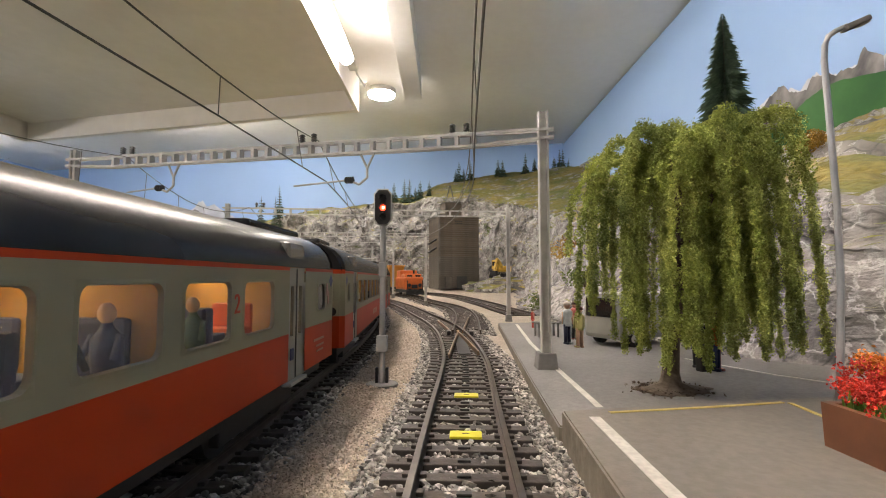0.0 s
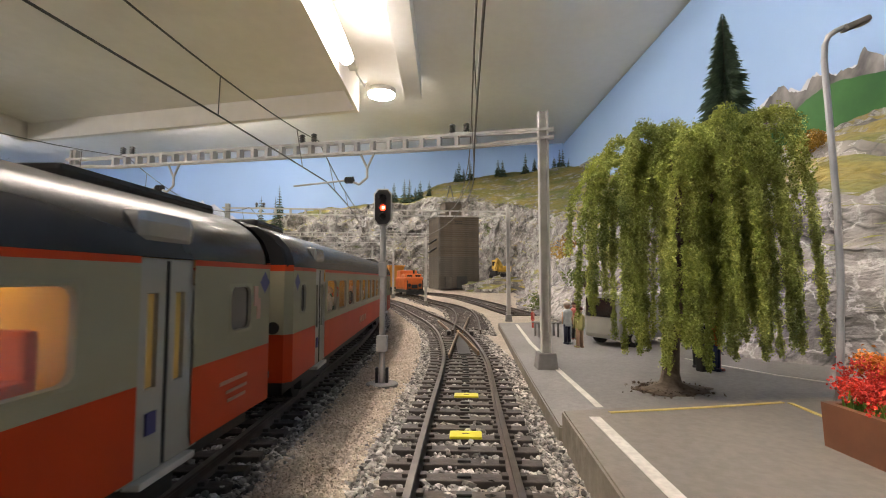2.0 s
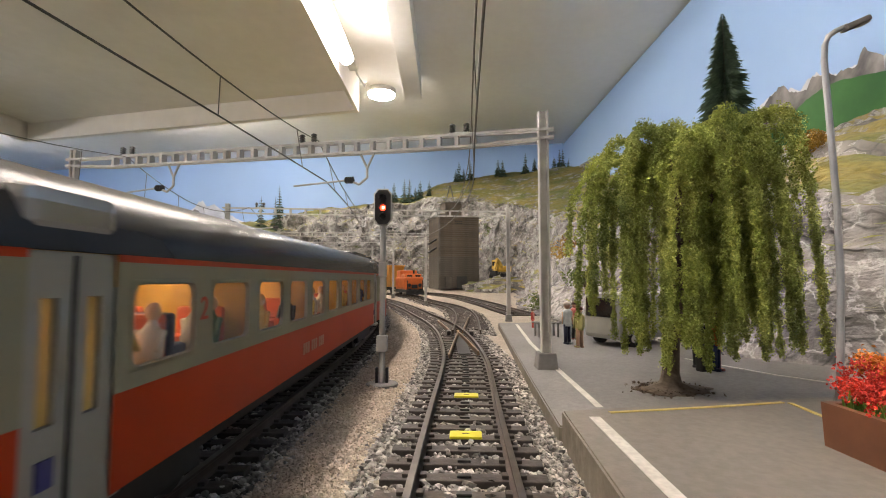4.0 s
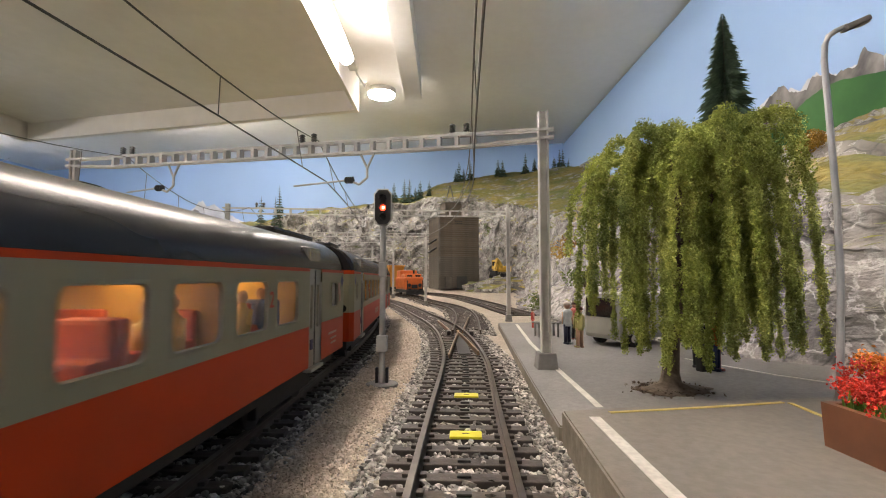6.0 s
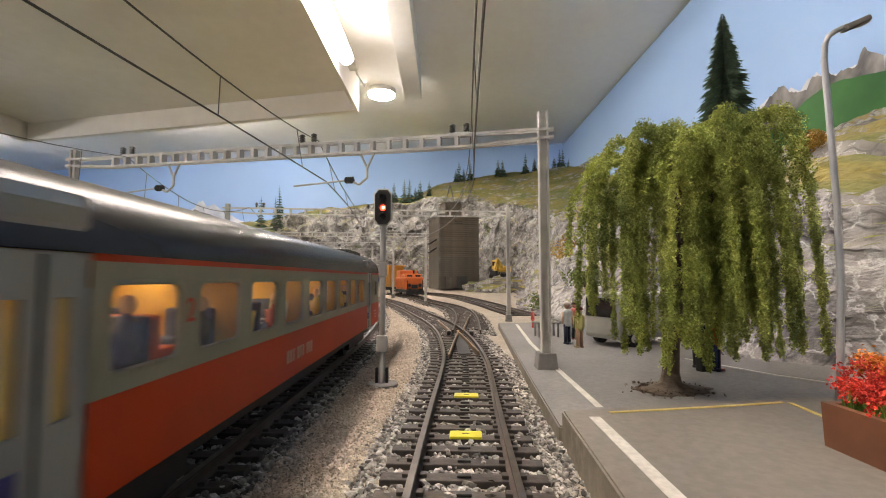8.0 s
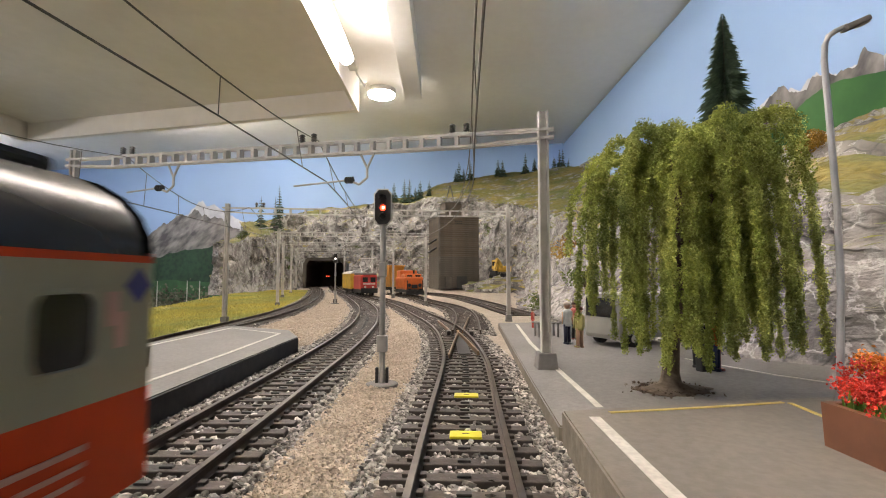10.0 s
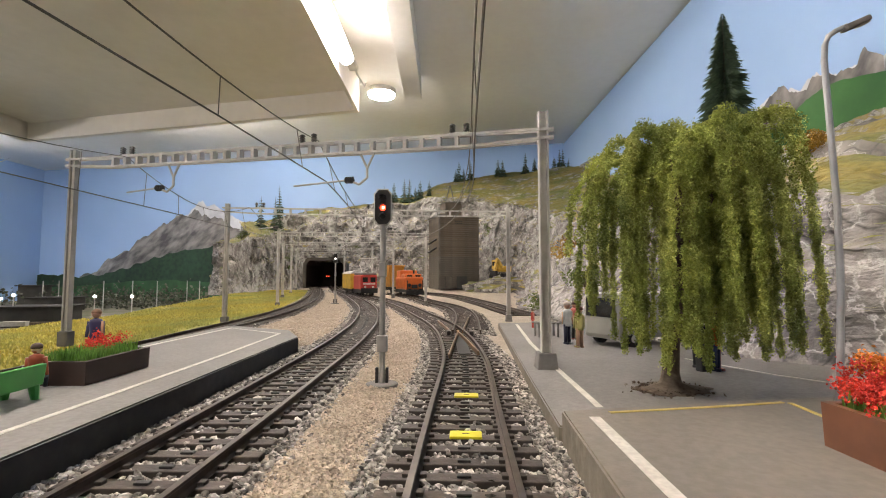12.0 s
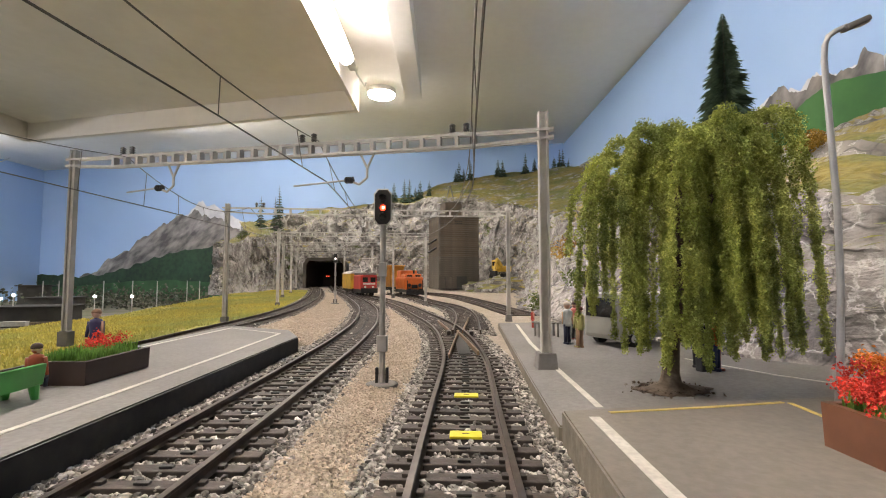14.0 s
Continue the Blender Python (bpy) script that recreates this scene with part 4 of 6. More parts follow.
def wires(path, knots, r=0.23, sag=12.5, over=-1.5):
    """Contact wire and sagging carrying wire over a track; knots: (y, sideways, height) at the portals."""
    root = thing("overhead_wire", label="thin dark overhead wires with droppers above the track", category="overhead wire", group="overhead wires")
    low, high, drops = [], [], []
    for (y0, o0, h0), (y1, o1, h1) in zip(knots, knots[1:]):
        for i in range(21):
            t = i / 20
            s = path.find(y0 + (y1 - y0) * t)
            low.append(path.side(s, o0 + (o1 - o0) * t, h0 + (h1 - h0) * t))
            high.append(path.side(s, over, 91.5 - sag * 4 * t * (1 - t)))
            if i in (2, 6, 10, 14, 18):
                drops.append((low[-1], high[-1]))
        if (y1, o1, h1) != knots[-1]:
            low.pop()
            high.pop()
    part("contact_wire", tube(B(), low, r), WIRE, root)
    part("carrying_wire", tube(B(), high, r * 0.9), WIRE, root)
    for a, b in drops:
        part("dropper", bar(B(), a, b, r * 0.6, n=5), WIRE, root)


wires(TRACK_1, [(-95, -10.5, 65.4), (194, 2, 74), (388, -3, 70), (584, 3, 70), (762, -3, 70), (905, 3, 71), (1090, 0, 72)])
wires(TRACK_2, [(-60, 2, 68), (220, -3, 70), (378, 3, 70), (580, -3, 70), (760, 3, 70), (905, 0, 71), (1090, 0, 72)])
wires(TRACK_0, [(-100, 2.5, 68), (180, 3, 70), (396, -2, 70), (590, 2, 70)], over=2.3)


# ---- signals ----
def signal(x, y, z, h, glow, label):
    root = thing("railway_signal", x, y, z, 0, label, "signal", "colour light signals")
    part("base_plate", lathe(B(), [(5.4, 0), (5.4, 0.9), (4.6, 1.2)], 20), MAST_FOOT, root)
    for a in (-1, 1):
        part("foot_lug", box(B(), a * 1.7, 0, 1.0, 1.0, 1.6, 5.2, 0.3), SIGNAL_BLACK, root)
    part("post", bar(B(), (0, 0, 0.8), (0, 0, h - 10), 1.0, n=12), SIGNAL_GREY, root)
    part("relay_box", box(B(), 0, -0.4, 11.5, 3.6, 2.6, 5.4, 0.3), SIGNAL_GREY, root)
    part("relay_box", box(B(), 0, -0.2, 36.5, 2.6, 2.2, 5.0, 0.3), SIGNAL_GREY, root)
    oct_ = [(-2.7, 1.6), (-1.5, 0), (1.5, 0), (2.7, 1.6), (2.7, 10.2), (1.5, 11.8), (-1.5, 11.8), (-2.7, 10.2)]
    bm = B()
    a = [bm.verts.new((u, -1.3, h - 11.8 + v)) for u, v in oct_]
    b = [bm.verts.new((u, 1.3, h - 11.8 + v)) for u, v in oct_]
    bm.faces.new(a)
    bm.faces.new(b[::-1])
    for i in range(8):
        bm.faces.new((a[i], b[i], b[(i + 1) % 8], a[(i + 1) % 8]))
    bmesh.ops.recalc_face_normals(bm, faces=bm.faces)
    head = part("signal_head", bm, SIGNAL_BLACK, root, "black eight-sided lamp head")
    bm = B()
    c = [bm.verts.new((u * 1.0, -1.5, h - 11.8 + v)) for u, v in oct_]
    e = [bm.verts.new((u * 1.16, -1.1, h - 5.9 + (v - 5.9) * 1.06)) for u, v in oct_]
    for i in range(8):
        bm.faces.new((c[i], c[(i + 1) % 8], e[(i + 1) % 8], e[i]))
    part("rim", bm, SIGNAL_GREY, head)
    for dz, m in ((2.6, SIGNAL_BLACK), (5.6, glow), (8.9, SIGNAL_BLACK)):
        part("lens", bar(B(), (0, -1.3, h - 11.8 + dz), (0, -1.75, h - 11.8 + dz), 1.05, 0.9, n=16), m, head)
        bm = B()
        for i in range(8):
            t0, t1 = math.pi * i / 8, math.pi * (i + 1) / 8
            q = [(math.cos(t) * 1.25, yy, h - 11.8 + dz + math.sin(t) * 1.25) for t, yy in ((t0, -1.3), (t1, -1.3), (t1, -2.7), (t0, -2.7))]
            bm.faces.new([bm.verts.new(v) for v in q])
        part("visor", bm, SIGNAL_BLACK, head)
    if glow is RED_GLOW:
        part("lamp", bar(B(), (0.2, -1.76, h - 6.2), (0.2, -1.9, h - 6.2), 0.5, n=12), HOT_GLOW, head)


signal(-20.5, 158, -3.0, 66.2, RED_GLOW, "grey post signal with black head showing red")
signal(-143, 617, -0.5, 66, mat("signal_white_light", (1.0, 0.95, 0.9), (1.0, 0.95, 0.9), 10, 0.4, bump=0, stain=0, emit=4.0), "small post signal near the tunnel showing white")


# ---- foliage helpers ----
def tufts(name, at, size, material, parent=None, label="", seed=1, tall=1.0, kind="", category=""):
    """Many small leaf blades, each one slanted four-sided flake."""
    rng = np.random.default_rng(seed)
    at = np.asarray(at, dtype=float)
    n = len(at)
    u = rng.normal(size=(n, 3))
    u /= np.linalg.norm(u, axis=1, keepdims=True)
    v = np.cross(u, rng.normal(size=(n, 3)))
    v /= np.linalg.norm(v, axis=1, keepdims=True)
    if tall != 1.0:
        v = v * 0.35 + np.array([0, 0, 1.0])
        v /= np.linalg.norm(v, axis=1, keepdims=True)
    sz = np.asarray(size) * rng.uniform(0.6, 1.3, n)
    u, v = u * sz[:, None], v * sz[:, None] * tall
    w = np.cross(u, v) / np.maximum(sz[:, None], 1e-6) * 0.3
    quad = np.stack([at - u * 0.6, at - v * 0.5 + w, at + u * 0.6, at + v], axis=1)
    fs = np.arange(n * 4).reshape(-1, 4)
    ob = raw(name, quad.reshape(-1, 3), fs, material, parent, label)
    return tagged(ob, label, category, kind=kind)


def willow():
    root = thing("willow_tree", 67.0, 138, 0.5, 0, "green weeping willow with hanging strands on the platform", "tree")
    bm = lathe(B(), [(9.0, -0.3), (7.6, 0.5), (4.6, 1.1), (3.1, 2.4), (2.6, 5), (2.3, 14), (2.5, 24), (2.1, 38), (1.2, 52), (0.5, 66)], 14)
    for v in bm.verts:
        k = noise.noise(Vector((v.co.x, v.co.y, v.co.z * 0.3)) * 0.45)
        reach = 1 + (0.75 if v.co.z < 1.2 else 0.3) * k
        v.co.x *= reach + (0.3 if v.co.z < 1.2 else 0)
        v.co.y *= reach
        v.co.x += max(0, v.co.z - 10) * 0.12
    part("trunk", bm, BARK, root, "brown gnarled trunk with spreading roots", smooth=True)
    rng = np.random.default_rng(21)
    cx, cy = 11.0, 4.0
    pts = []
    falls = 46
    front = ((-20, -16), (-13, -21), (-8, -18), (-10, -23), (-3, -20), (4, -22), (10, -18))
    for i in range(falls + len(front)):
        a = 2 * math.pi * (i * 0.618034 % 1.0)
        r = (0.2, 0.55, 0.82, 1.0)[i % 4] + rng.uniform(-0.08, 0.06)
        ex, ey = math.cos(a) * (32.5 if math.cos(a) > 0 else 41) * r, math.sin(a) * 25 * r
        if i >= falls:
            ex, ey = front[i - falls]
        top = float(np.interp(ex, (-42, -28, -14, -6, 6, 20, 30, 38), (69, 76, 74, 78, 80, 82, 78, 70))) - 7 * (ey / 25) ** 2 + rng.uniform(-6, 3)
        if i < 18:
            line = [Vector((4.5, 0, 36)).lerp(Vector((cx + ex * 0.7, cy + ey * 0.7, top - 3)), k / 6) + Vector((0, 0, 6 * math.sin(math.pi * k / 6))) for k in range(7)]
            part("limb", tube(B(), line, 0.9, 6, 0.2), BARK, root)
        for sub in range(2):
            lat = rng.normal(size=2) * 2.2
            low = float(np.interp(ex, (-38, -30, -24, -20, -12, 0, 12, 20, 27, 36), (28, 27, 16, 12, 15, 13, 16, 15, 21, 27))) + rng.uniform(-7, 16)
            if i >= falls:
                low = rng.uniform(12, 20)
            low = min(low, top - 30)
            out = 1.15 if ex > 0 else 1.03
            path = [Vector((ex * 0.25, ey * 0.25, top - 8)), Vector((ex * 0.55, ey * 0.55, top - 1)), Vector((ex * 0.82, ey * 0.82, top)), Vector((ex * 0.97 + lat[0] * 0.6, ey + lat[1] * 0.6, top - 9)), Vector((ex * (1 + out) / 2 + lat[0], ey * 1.04 + lat[1], (top + low) / 2)), Vector((ex * out + lat[0] * 1.3, ey * 1.06 + lat[1] * 1.3, low))]
            run = Path(path, 1.0)
            n = int(run.s[-1] * 66)
            s = rng.random(n) * run.s[-1]
            t = s / run.s[-1]
            rad = (3.4 - 1.6 * t) * (0.62 + 0.42 * np.sin(s * 0.75 + i * 1.7 + sub) * np.sin(s * 0.31 + i))
            v = rng.normal(size=(n, 3))
            v /= np.linalg.norm(v, axis=1, keepdims=True)
            c = np.stack([np.interp(s, run.s, run.p[:, k]) for k in range(3)], axis=1) + np.array([cx, cy, 0])
            pts.append(c + v * (rng.random((n, 1)) ** 0.45) * np.abs(rad)[:, None])
    pts = np.concatenate(pts)
    tufts("crown", pts, np.full(len(pts), 0.40), WILLOW, root, "hanging strands of green flock leaves", 22, kind="stuff")
    pts = rng.normal(size=(900, 3)) * np.array([4.2, 3.2, 0.35]) + np.array([-1, 0, 0.3])
    tufts("root_litter", pts, np.full(900, 0.7), BARK, root, "crumbled brown earth", 23, kind="stuff")


willow()


def spruce_mesh(h, r, tiers, seed, dense=15):
    """A spruce crown of drooping needle boughs, tier on tier."""
    rng = np.random.default_rng(seed)
    vs, fs = [], []
    for t in range(tiers):
        f = t / tiers
        z = h * (0.08 + 0.9 * f)
        rr = r * (1 - f) ** (0.85 if dense < 20 else 0.75) * rng.uniform(0.6, 1.15) + r * 0.03
        n = max(6, int(dense * (1 - f * 0.6)))
        for i in range(n):
            a = 2 * math.pi * (i + rng.random()) / n
            ln = rr * rng.uniform(0.7, 1.15)
            droop = ln * rng.uniform(0.12, 0.4)
            ca, sa = math.cos(a), math.sin(a)
            wd = ln * (0.16 if dense < 20 else 0.03)
            b = len(vs)
            vs += [(0, 0, z + ln * 0.12), (ca * ln * 0.55 - sa * wd, sa * ln * 0.55 + ca * wd, z - droop * 0.35), (ca * ln, sa * ln, z - droop), (ca * ln * 0.55 + sa * wd, sa * ln * 0.55 - ca * wd, z - droop * 0.35), (ca * ln * 0.5, sa * ln * 0.5, z + ln * 0.10)]
            fs += [(b, b + 1, b + 4), (b + 1, b + 2, b + 4), (b + 2, b + 3, b + 4), (b + 3, b, b + 4)]
    me = bpy.data.meshes.new("spruce_crown")
    me.from_pydata((np.array(vs) * MM).tolist(), [], fs)
    me.materials.append(SPRUCE)
    return me


def spruce(x, y, z, h, r, tiers, seed, label, group=""):
    root = thing("spruce_tree", x, y, z, 0, label, "tree", group)
    part("trunk", bar(B(), (0, 0, -3), (0, 0, h * 0.95), max(0.6, h * 0.018), 0.2, n=8), BARK, root)
    part("crown", spruce_mesh(h, r, tiers, seed, 15 if tiers < 20 else 60), None, root)
    return root


# ---- hills ----
# (foot x, foot y, inward x, inward y, run of the face, its height, rise of the top, length of the top)
MAIN_KEYS = [(-600, 1290, 0, 1, 110, 188, 0.20, 520), (-440, 1276, 0, 1, 115, 212, 0.20, 480), (-318, 1270, 0, 1, 130, 232, 0.20, 450), (-180, 1292, 0, 1, 110, 250, 0.20, 430), (20, 1306, 0, 1, 95, 268, 0.34, 370), (110, 1240, 0.3, 0.95, 95, 245, 0.44, 430), (165, 1000, 0.75, 0.66, 110, 178, 0.46, 480), (130, 720, 0.9, 0.44, 110, 125, 0.44, 380), (95, 540, 0.93, 0.37, 95, 98, 0.40, 370), (104, 400, 0.9, 0.44, 80, 92, 0.40, 390), (124, 290, 0.84, 0.54, 48, 84, 0.37, 400), (136, 205, 0.8, 0.6, 26, 78, 0.37, 390), (147, 166, 0.78, 0.62, 24, 75, 0.37, 390), (195, 132, 0.75, 0.66, 26, 76, 0.37, 340), (250, 60, 0.9, 0.44, 40, 90, 0.40, 240), (264, -120, 1, 0, 50, 90, 0.40, 200), (268, -400, 1, 0, 50, 90, 0.40, 200)]
NOSE_KEYS = [(-680, 1400, 0.2, 1, 60, 130, 0.2, 300), (-540, 1100, 0.1, 1, 45, 118, 0.25, 260), (-462, 915, 0.05, 1, 26, 100, 0.16, 380), (-431, 866, 0.0, 1, 18, 96, 0.15, 430), (-407, 866, -0.1, 1, 20, 97, 0.15, 430), (-390, 960, -0.5, 0.87, 50, 112, 0.26, 260), (-378, 1100, -0.6, 0.8, 70, 136, 0.26, 200), (-378, 1290, -0.5, 0.87, 90, 165, 0.2, 300)]
FOOT = [k[:2] for k in MAIN_KEYS]


def hash3(p, k):
    """A steady random triple for a cell point."""
    return Vector([(math.sin(p.x * 12.99 + p.y * 78.23 + p.z * 37.72 + k * 3.1 + j * 5.7) * 43758.5) % 1.0 - 0.5 for j in range(3)])


def rock_sheet(keys, step, face_rows, top_rows, hole=None, relief=1.0):
    """Rock face and grassy top built out from a foot line: verts, faces."""
    line = Path([(k[0], k[1], 0) for k in keys], 3.0)
    at = [float(line.s[int(np.argmin(np.hypot(line.p[:, 0] - k[0], line.p[:, 1] - k[1])))]) for k in keys]
    cols = int(line.s[-1] / step)
    vs, fs = [], []
    for i in range(cols + 1):
        s = line.s[-1] * i / cols
        ux, uy, run, high, rise, far = [float(np.interp(s, at, [k[j] for k in keys])) for j in range(2, 8)]
        foot = line.at(s)
        u = Vector((ux, uy, 0)).normalized()
        g = ground_z(foot.y)
        high *= 1 + 0.10 * noise.noise(Vector((s / 90, 2, 0)))
        size = 20 + 26 * max(0.0, min(1.0, (foot.y - 250) / 700))
        for r in range(face_rows + top_rows + 1):
            if r <= face_rows:
                t = r / face_rows
                st = t * 3.2 + 0.55 * noise.noise(Vector((s / (size * 2.4), 5, t * 1.5)))
                fl, fr = math.floor(st), st - math.floor(st)
                led = (fl + (0.22 * fr / 0.72 if fr < 0.72 else 0.22 + 0.78 * (fr - 0.72) / 0.28)) / 3.2
                soft = 0.08 + 0.47 * max(0.0, min(1.0, (foot.y - 300) / 300))
                d, z, over = run * ((1 - soft) * t + soft * led), high * t, 0.0
                flat = 0.0
            else:
                q = ((r - face_rows) / top_rows) ** 1.3
                over = far * q
                steps = over * rise / 26.0 + 0.5 * noise.noise(Vector((s / 70, over / 60, 3)))
                fl, fr = math.floor(steps), steps - math.floor(steps)
                terr = 26.0 * (fl + (0.35 * fr / 0.75 if fr < 0.75 else 0.35 + 0.65 * (fr - 0.75) / 0.25))
                near = max(0.0, min(1.0, (900 - foot.y) / 300))
                d, z = run + over, high + over * rise * (1 - 0.9 * near) + terr * 0.9 * near
                flat = min(1.0, over / 50)
            p = foot + u * d + Vector((0, 0, g + z - 3))
            amp = min(1.0, (0.15 + z / 30)) * (1 - 0.72 * flat)
            q = p / size
            dist, cell = noise.voronoi(q + 0.35 * noise.noise_vector(q * 1.3))
            h = hash3(cell[0], 1)
            slab = (q - cell[0]).dot(h) * 0.5 + h.x * 0.28
            rough = noise.fractal(p / (size * 0.55), 0.75, 2.1, 4) * 0.16 + noise.noise(p / (size * 2.6)) * 0.35
            off = size * relief * (0.55 + 0.45 * max(0.0, min(1.0, (foot.y - 250) / 250))) * amp * (slab * 0.55 + rough)
            p = p - u * off + Vector((0, 0, off * 0.25 + size * 0.12 * amp * noise.fractal(p / (size * 0.4) + Vector((9, 4, 2)), 0.8, 2.0, 3)))
            if flat > 0.5:
                p.z += 3.0 * noise.fractal(p / 45, 0.8, 2.0, 3)
            p.x = min(p.x, 468)
            p.y = min(p.y, 1790 - (p.x - 469) * 0.19)
            vs.append(p)
    w = face_rows + top_rows + 1
    for i in range(cols):
        for r in range(w - 1):
            q = (i * w + r, (i + 1) * w + r, (i + 1) * w + r + 1, i * w + r + 1)
            if hole and any(hole(vs[k]) for k in q):
                continue
            fs.append(q)
    return vs, fs


def hill():
    vs, fs = rock_sheet(MAIN_KEYS, 4.2, 58, 46, lambda p: abs(p.x + 318) < 49 and p.z < 76 and p.y < 1345)
    tagged(raw("hill", vs, fs, HILL), "grey plaster rock hills with grassy tops", "hill", kind="structure")
    vn, fn = rock_sheet(NOSE_KEYS, 4.2, 44, 26, relief=1.45)
    tagged(raw("hill_nose", vn, fn, HILL), "dark grey rock spur left of the tunnel", "hill", kind="structure")
    return np.array([v[:] for v in vs + vn])


HILL_POINTS = hill()


def hill_at(x, y):
    """The height of the hill over a plan point."""
    d = np.hypot(HILL_POINTS[:, 0] - x, HILL_POINTS[:, 1] - y)
    k = np.argsort(d)[:5]
    return float(HILL_POINTS[k, 2].mean())


def tunnel():
    root = thing("tunnel_portal", -318, 1250, 9, 0, "double track tunnel mouth in grey stone, dark inside", "tunnel")
    prof = [(-50, -12), (-50, 60), (-42, 72), (42, 72), (50, 60), (50, -12)]
    outer = [(-58, -12), (-58, 64), (-47, 80), (47, 80), (58, 64), (58, -12)]
    bm = B()
    front = [[bm.verts.new((x, y, z)) for x, z in pts] for y, pts in ((0, outer), (-3, outer), (-3, prof), (3, prof))]
    for a, b in zip(front, front[1:]):
        for i in range(5):
            bm.faces.new((a[i], a[i + 1], b[i + 1], b[i]))
    bmesh.ops.recalc_face_normals(bm, faces=bm.faces)
    part("portal_wall", bm, CONCRETE, root)
    bm = B()
    a, b = [[bm.verts.new((x, y, z)) for x, z in prof] for y in (3, 170)]
    for i in range(5):
        bm.faces.new((a[i], a[i + 1], b[i + 1], b[i]))
    bm.faces.new(b)
    part("tunnel_lining", bm, SIGNAL_BLACK, root, "plain black lining")
    for x in (0, 6):
        part("tail_light", bar(B(), (x - 10, 60, 30), (x - 10, 58, 30), 1.6 if x == 0 else 1.3, n=10), RED_GLOW, root)


tunnel()


def tower():
    root = thing("silo_tower", 25, 1140, 8, 18, "tall weathered brown and grey board-marked silo tower below the cliff", "tower")
    part("shaft", box(B(), 0, 0, 0, 98, 88, 172, 1.0), CONCRETE, root)
    front = finish("board", box(B(), 0, -44.3, 0, 98.6, 1.0, 4.2, 0.3), TOWER_BOARD)
    side = finish("board", box(B(), -49.3, 0, 0, 1.0, 87, 4.2, 0.3), TOWER_BOARD)
    for k in range(34):
        z = 2 + k * 5.0
        for mesh in (front, side):
            b = part("board", mesh, None, root, at=pose(0, 0, z * MM))
            if z < 76:
                b.data = b.data.copy()
                b.data.materials[0] = CONCRETE
    part("corner_post", box(B(), -49, -44, 0, 3.4, 3.4, 172, 0.4), CONCRETE, root)
    part("corner_post", box(B(), 48.6, -44, 0, 2.4, 2.8, 172, 0.4), CONCRETE, root)
    part("roof_slab", box(B(), 0, -1, 172, 104, 96, 3.0, 0.6), CONCRETE, root)
    part("hoist_house", box(B(), -6, 0, 175, 42, 42, 33, 0.8), TOWER_BOARD, root)
    part("hoist_roof", box(B(), -6, 0, 208, 46, 46, 2.4, 0.5), CONCRETE, root)
    for i in range(8):
        part("vent_hole", box(B(), -10 + (i % 4) * 5, -45.0, 154 + (i // 4) * 5, 3.4, 1.0, 3), SIGNAL_BLACK, root)
    part("gate", box(B(), 6, -45.0, 0, 26, 1.2, 30, 0.2), mat("gate_dark", (0.06, 0.058, 0.055), None, 60, 0.8, bump=0.2), root)
    part("lean_to", box(B(), -30, -50, 0, 14, 12, 28, 0.5), CONCRETE, root)
    for a, b in (((-20, 0), (-8, 46)), ((4, 0), (-8, 46)), ((12, 0), (46, 62))):
        part("hoist_strut", beam(B(), (a[0], 0, 210 + a[1]), (b[0], 0, 210 + b[1]), 2.2, 2.2), MAST_FOOT, root)
    for z in (118, 98):
        part("side_chute", beam(B(), (-50, -20, z), (-70, -26, z - 12), 6, 4), SIGNAL_BLACK, root)


TOWER_BOARD = mat("tower_boards", (0.17, 0.135, 0.095), (0.115, 0.092, 0.068), 60, 0.85, bump=0.3, stain=0.2, sscale=9, rand=0.16)
tower()


# ---- field and yard ----
def field():
    rng = np.random.default_rng(31)
    pts = []
    while len(pts) < 60000:
        y = 150 + 900 * rng.random() ** 1.2
        x0 = TRACK_2.at(TRACK_2.find(y)).x - 20
        x1 = -378 - max(0, y - 500) * 0.02
        x = x0 + (x1 - x0) * rng.random()
        if y > 860 and x < -385:
            continue
        if noise.noise(Vector((x / 25, y / 25, 3))) < -0.42:
            continue
        pts.append((x, y, ground_z(y) - 2.4 + 2.5 * max(0, noise.noise(Vector((x / 60, y / 60, 8)))) - field_fall(x, y)))
    pts = np.array(pts)
    tufts("field_grass", pts, np.full(len(pts), 1.15), FIELD, None, "yellow-green flock grass field beside the line", 32, 1.25, "stuff", "grass")
    xs, ys = np.linspace(0, 1, 20), np.linspace(120, 1060, 95)
    vs = []
    for y in ys:
        x0 = TRACK_2.at(TRACK_2.find(y)).x - 18
        x1 = -384
        for u in xs:
            x = x0 + (x1 - x0) * u
            vs.append((x, y, ground_z(y) - 3.4 + (2.5 * max(0, noise.noise(Vector((x / 60, y / 60, 8)))) + 0.5) * min(1, u * 6) - field_fall(x, y)))
    fs = [(j * 20 + i, j * 20 + i + 1, (j + 1) * 20 + i + 1, (j + 1) * 20 + i) for j in range(94) for i in range(19)]
    tagged(raw("field", vs, fs, GRASS, smooth=True), "yellow-green grass mat beside the line", "field", kind="structure")
    bank = prism(B(), [(-386, -300), (-384, -300), (-384, 1060), (-386, 1060)], -70, -18)
    tagged(part("field_edge", bank, KERB), "cut edge of the baseboard", "edge", kind="structure")


FIELD = mat("field_flock", (0.60, 0.49, 0.09), (0.34, 0.38, 0.13), 9, 0.95, bump=0.2, stain=0.12, sscale=4, island=0.22)
field()


SHED = mat("shed_wall", (0.085, 0.08, 0.07), (0.06, 0.056, 0.05), 40, 0.9, bump=0.2, stain=0.2)


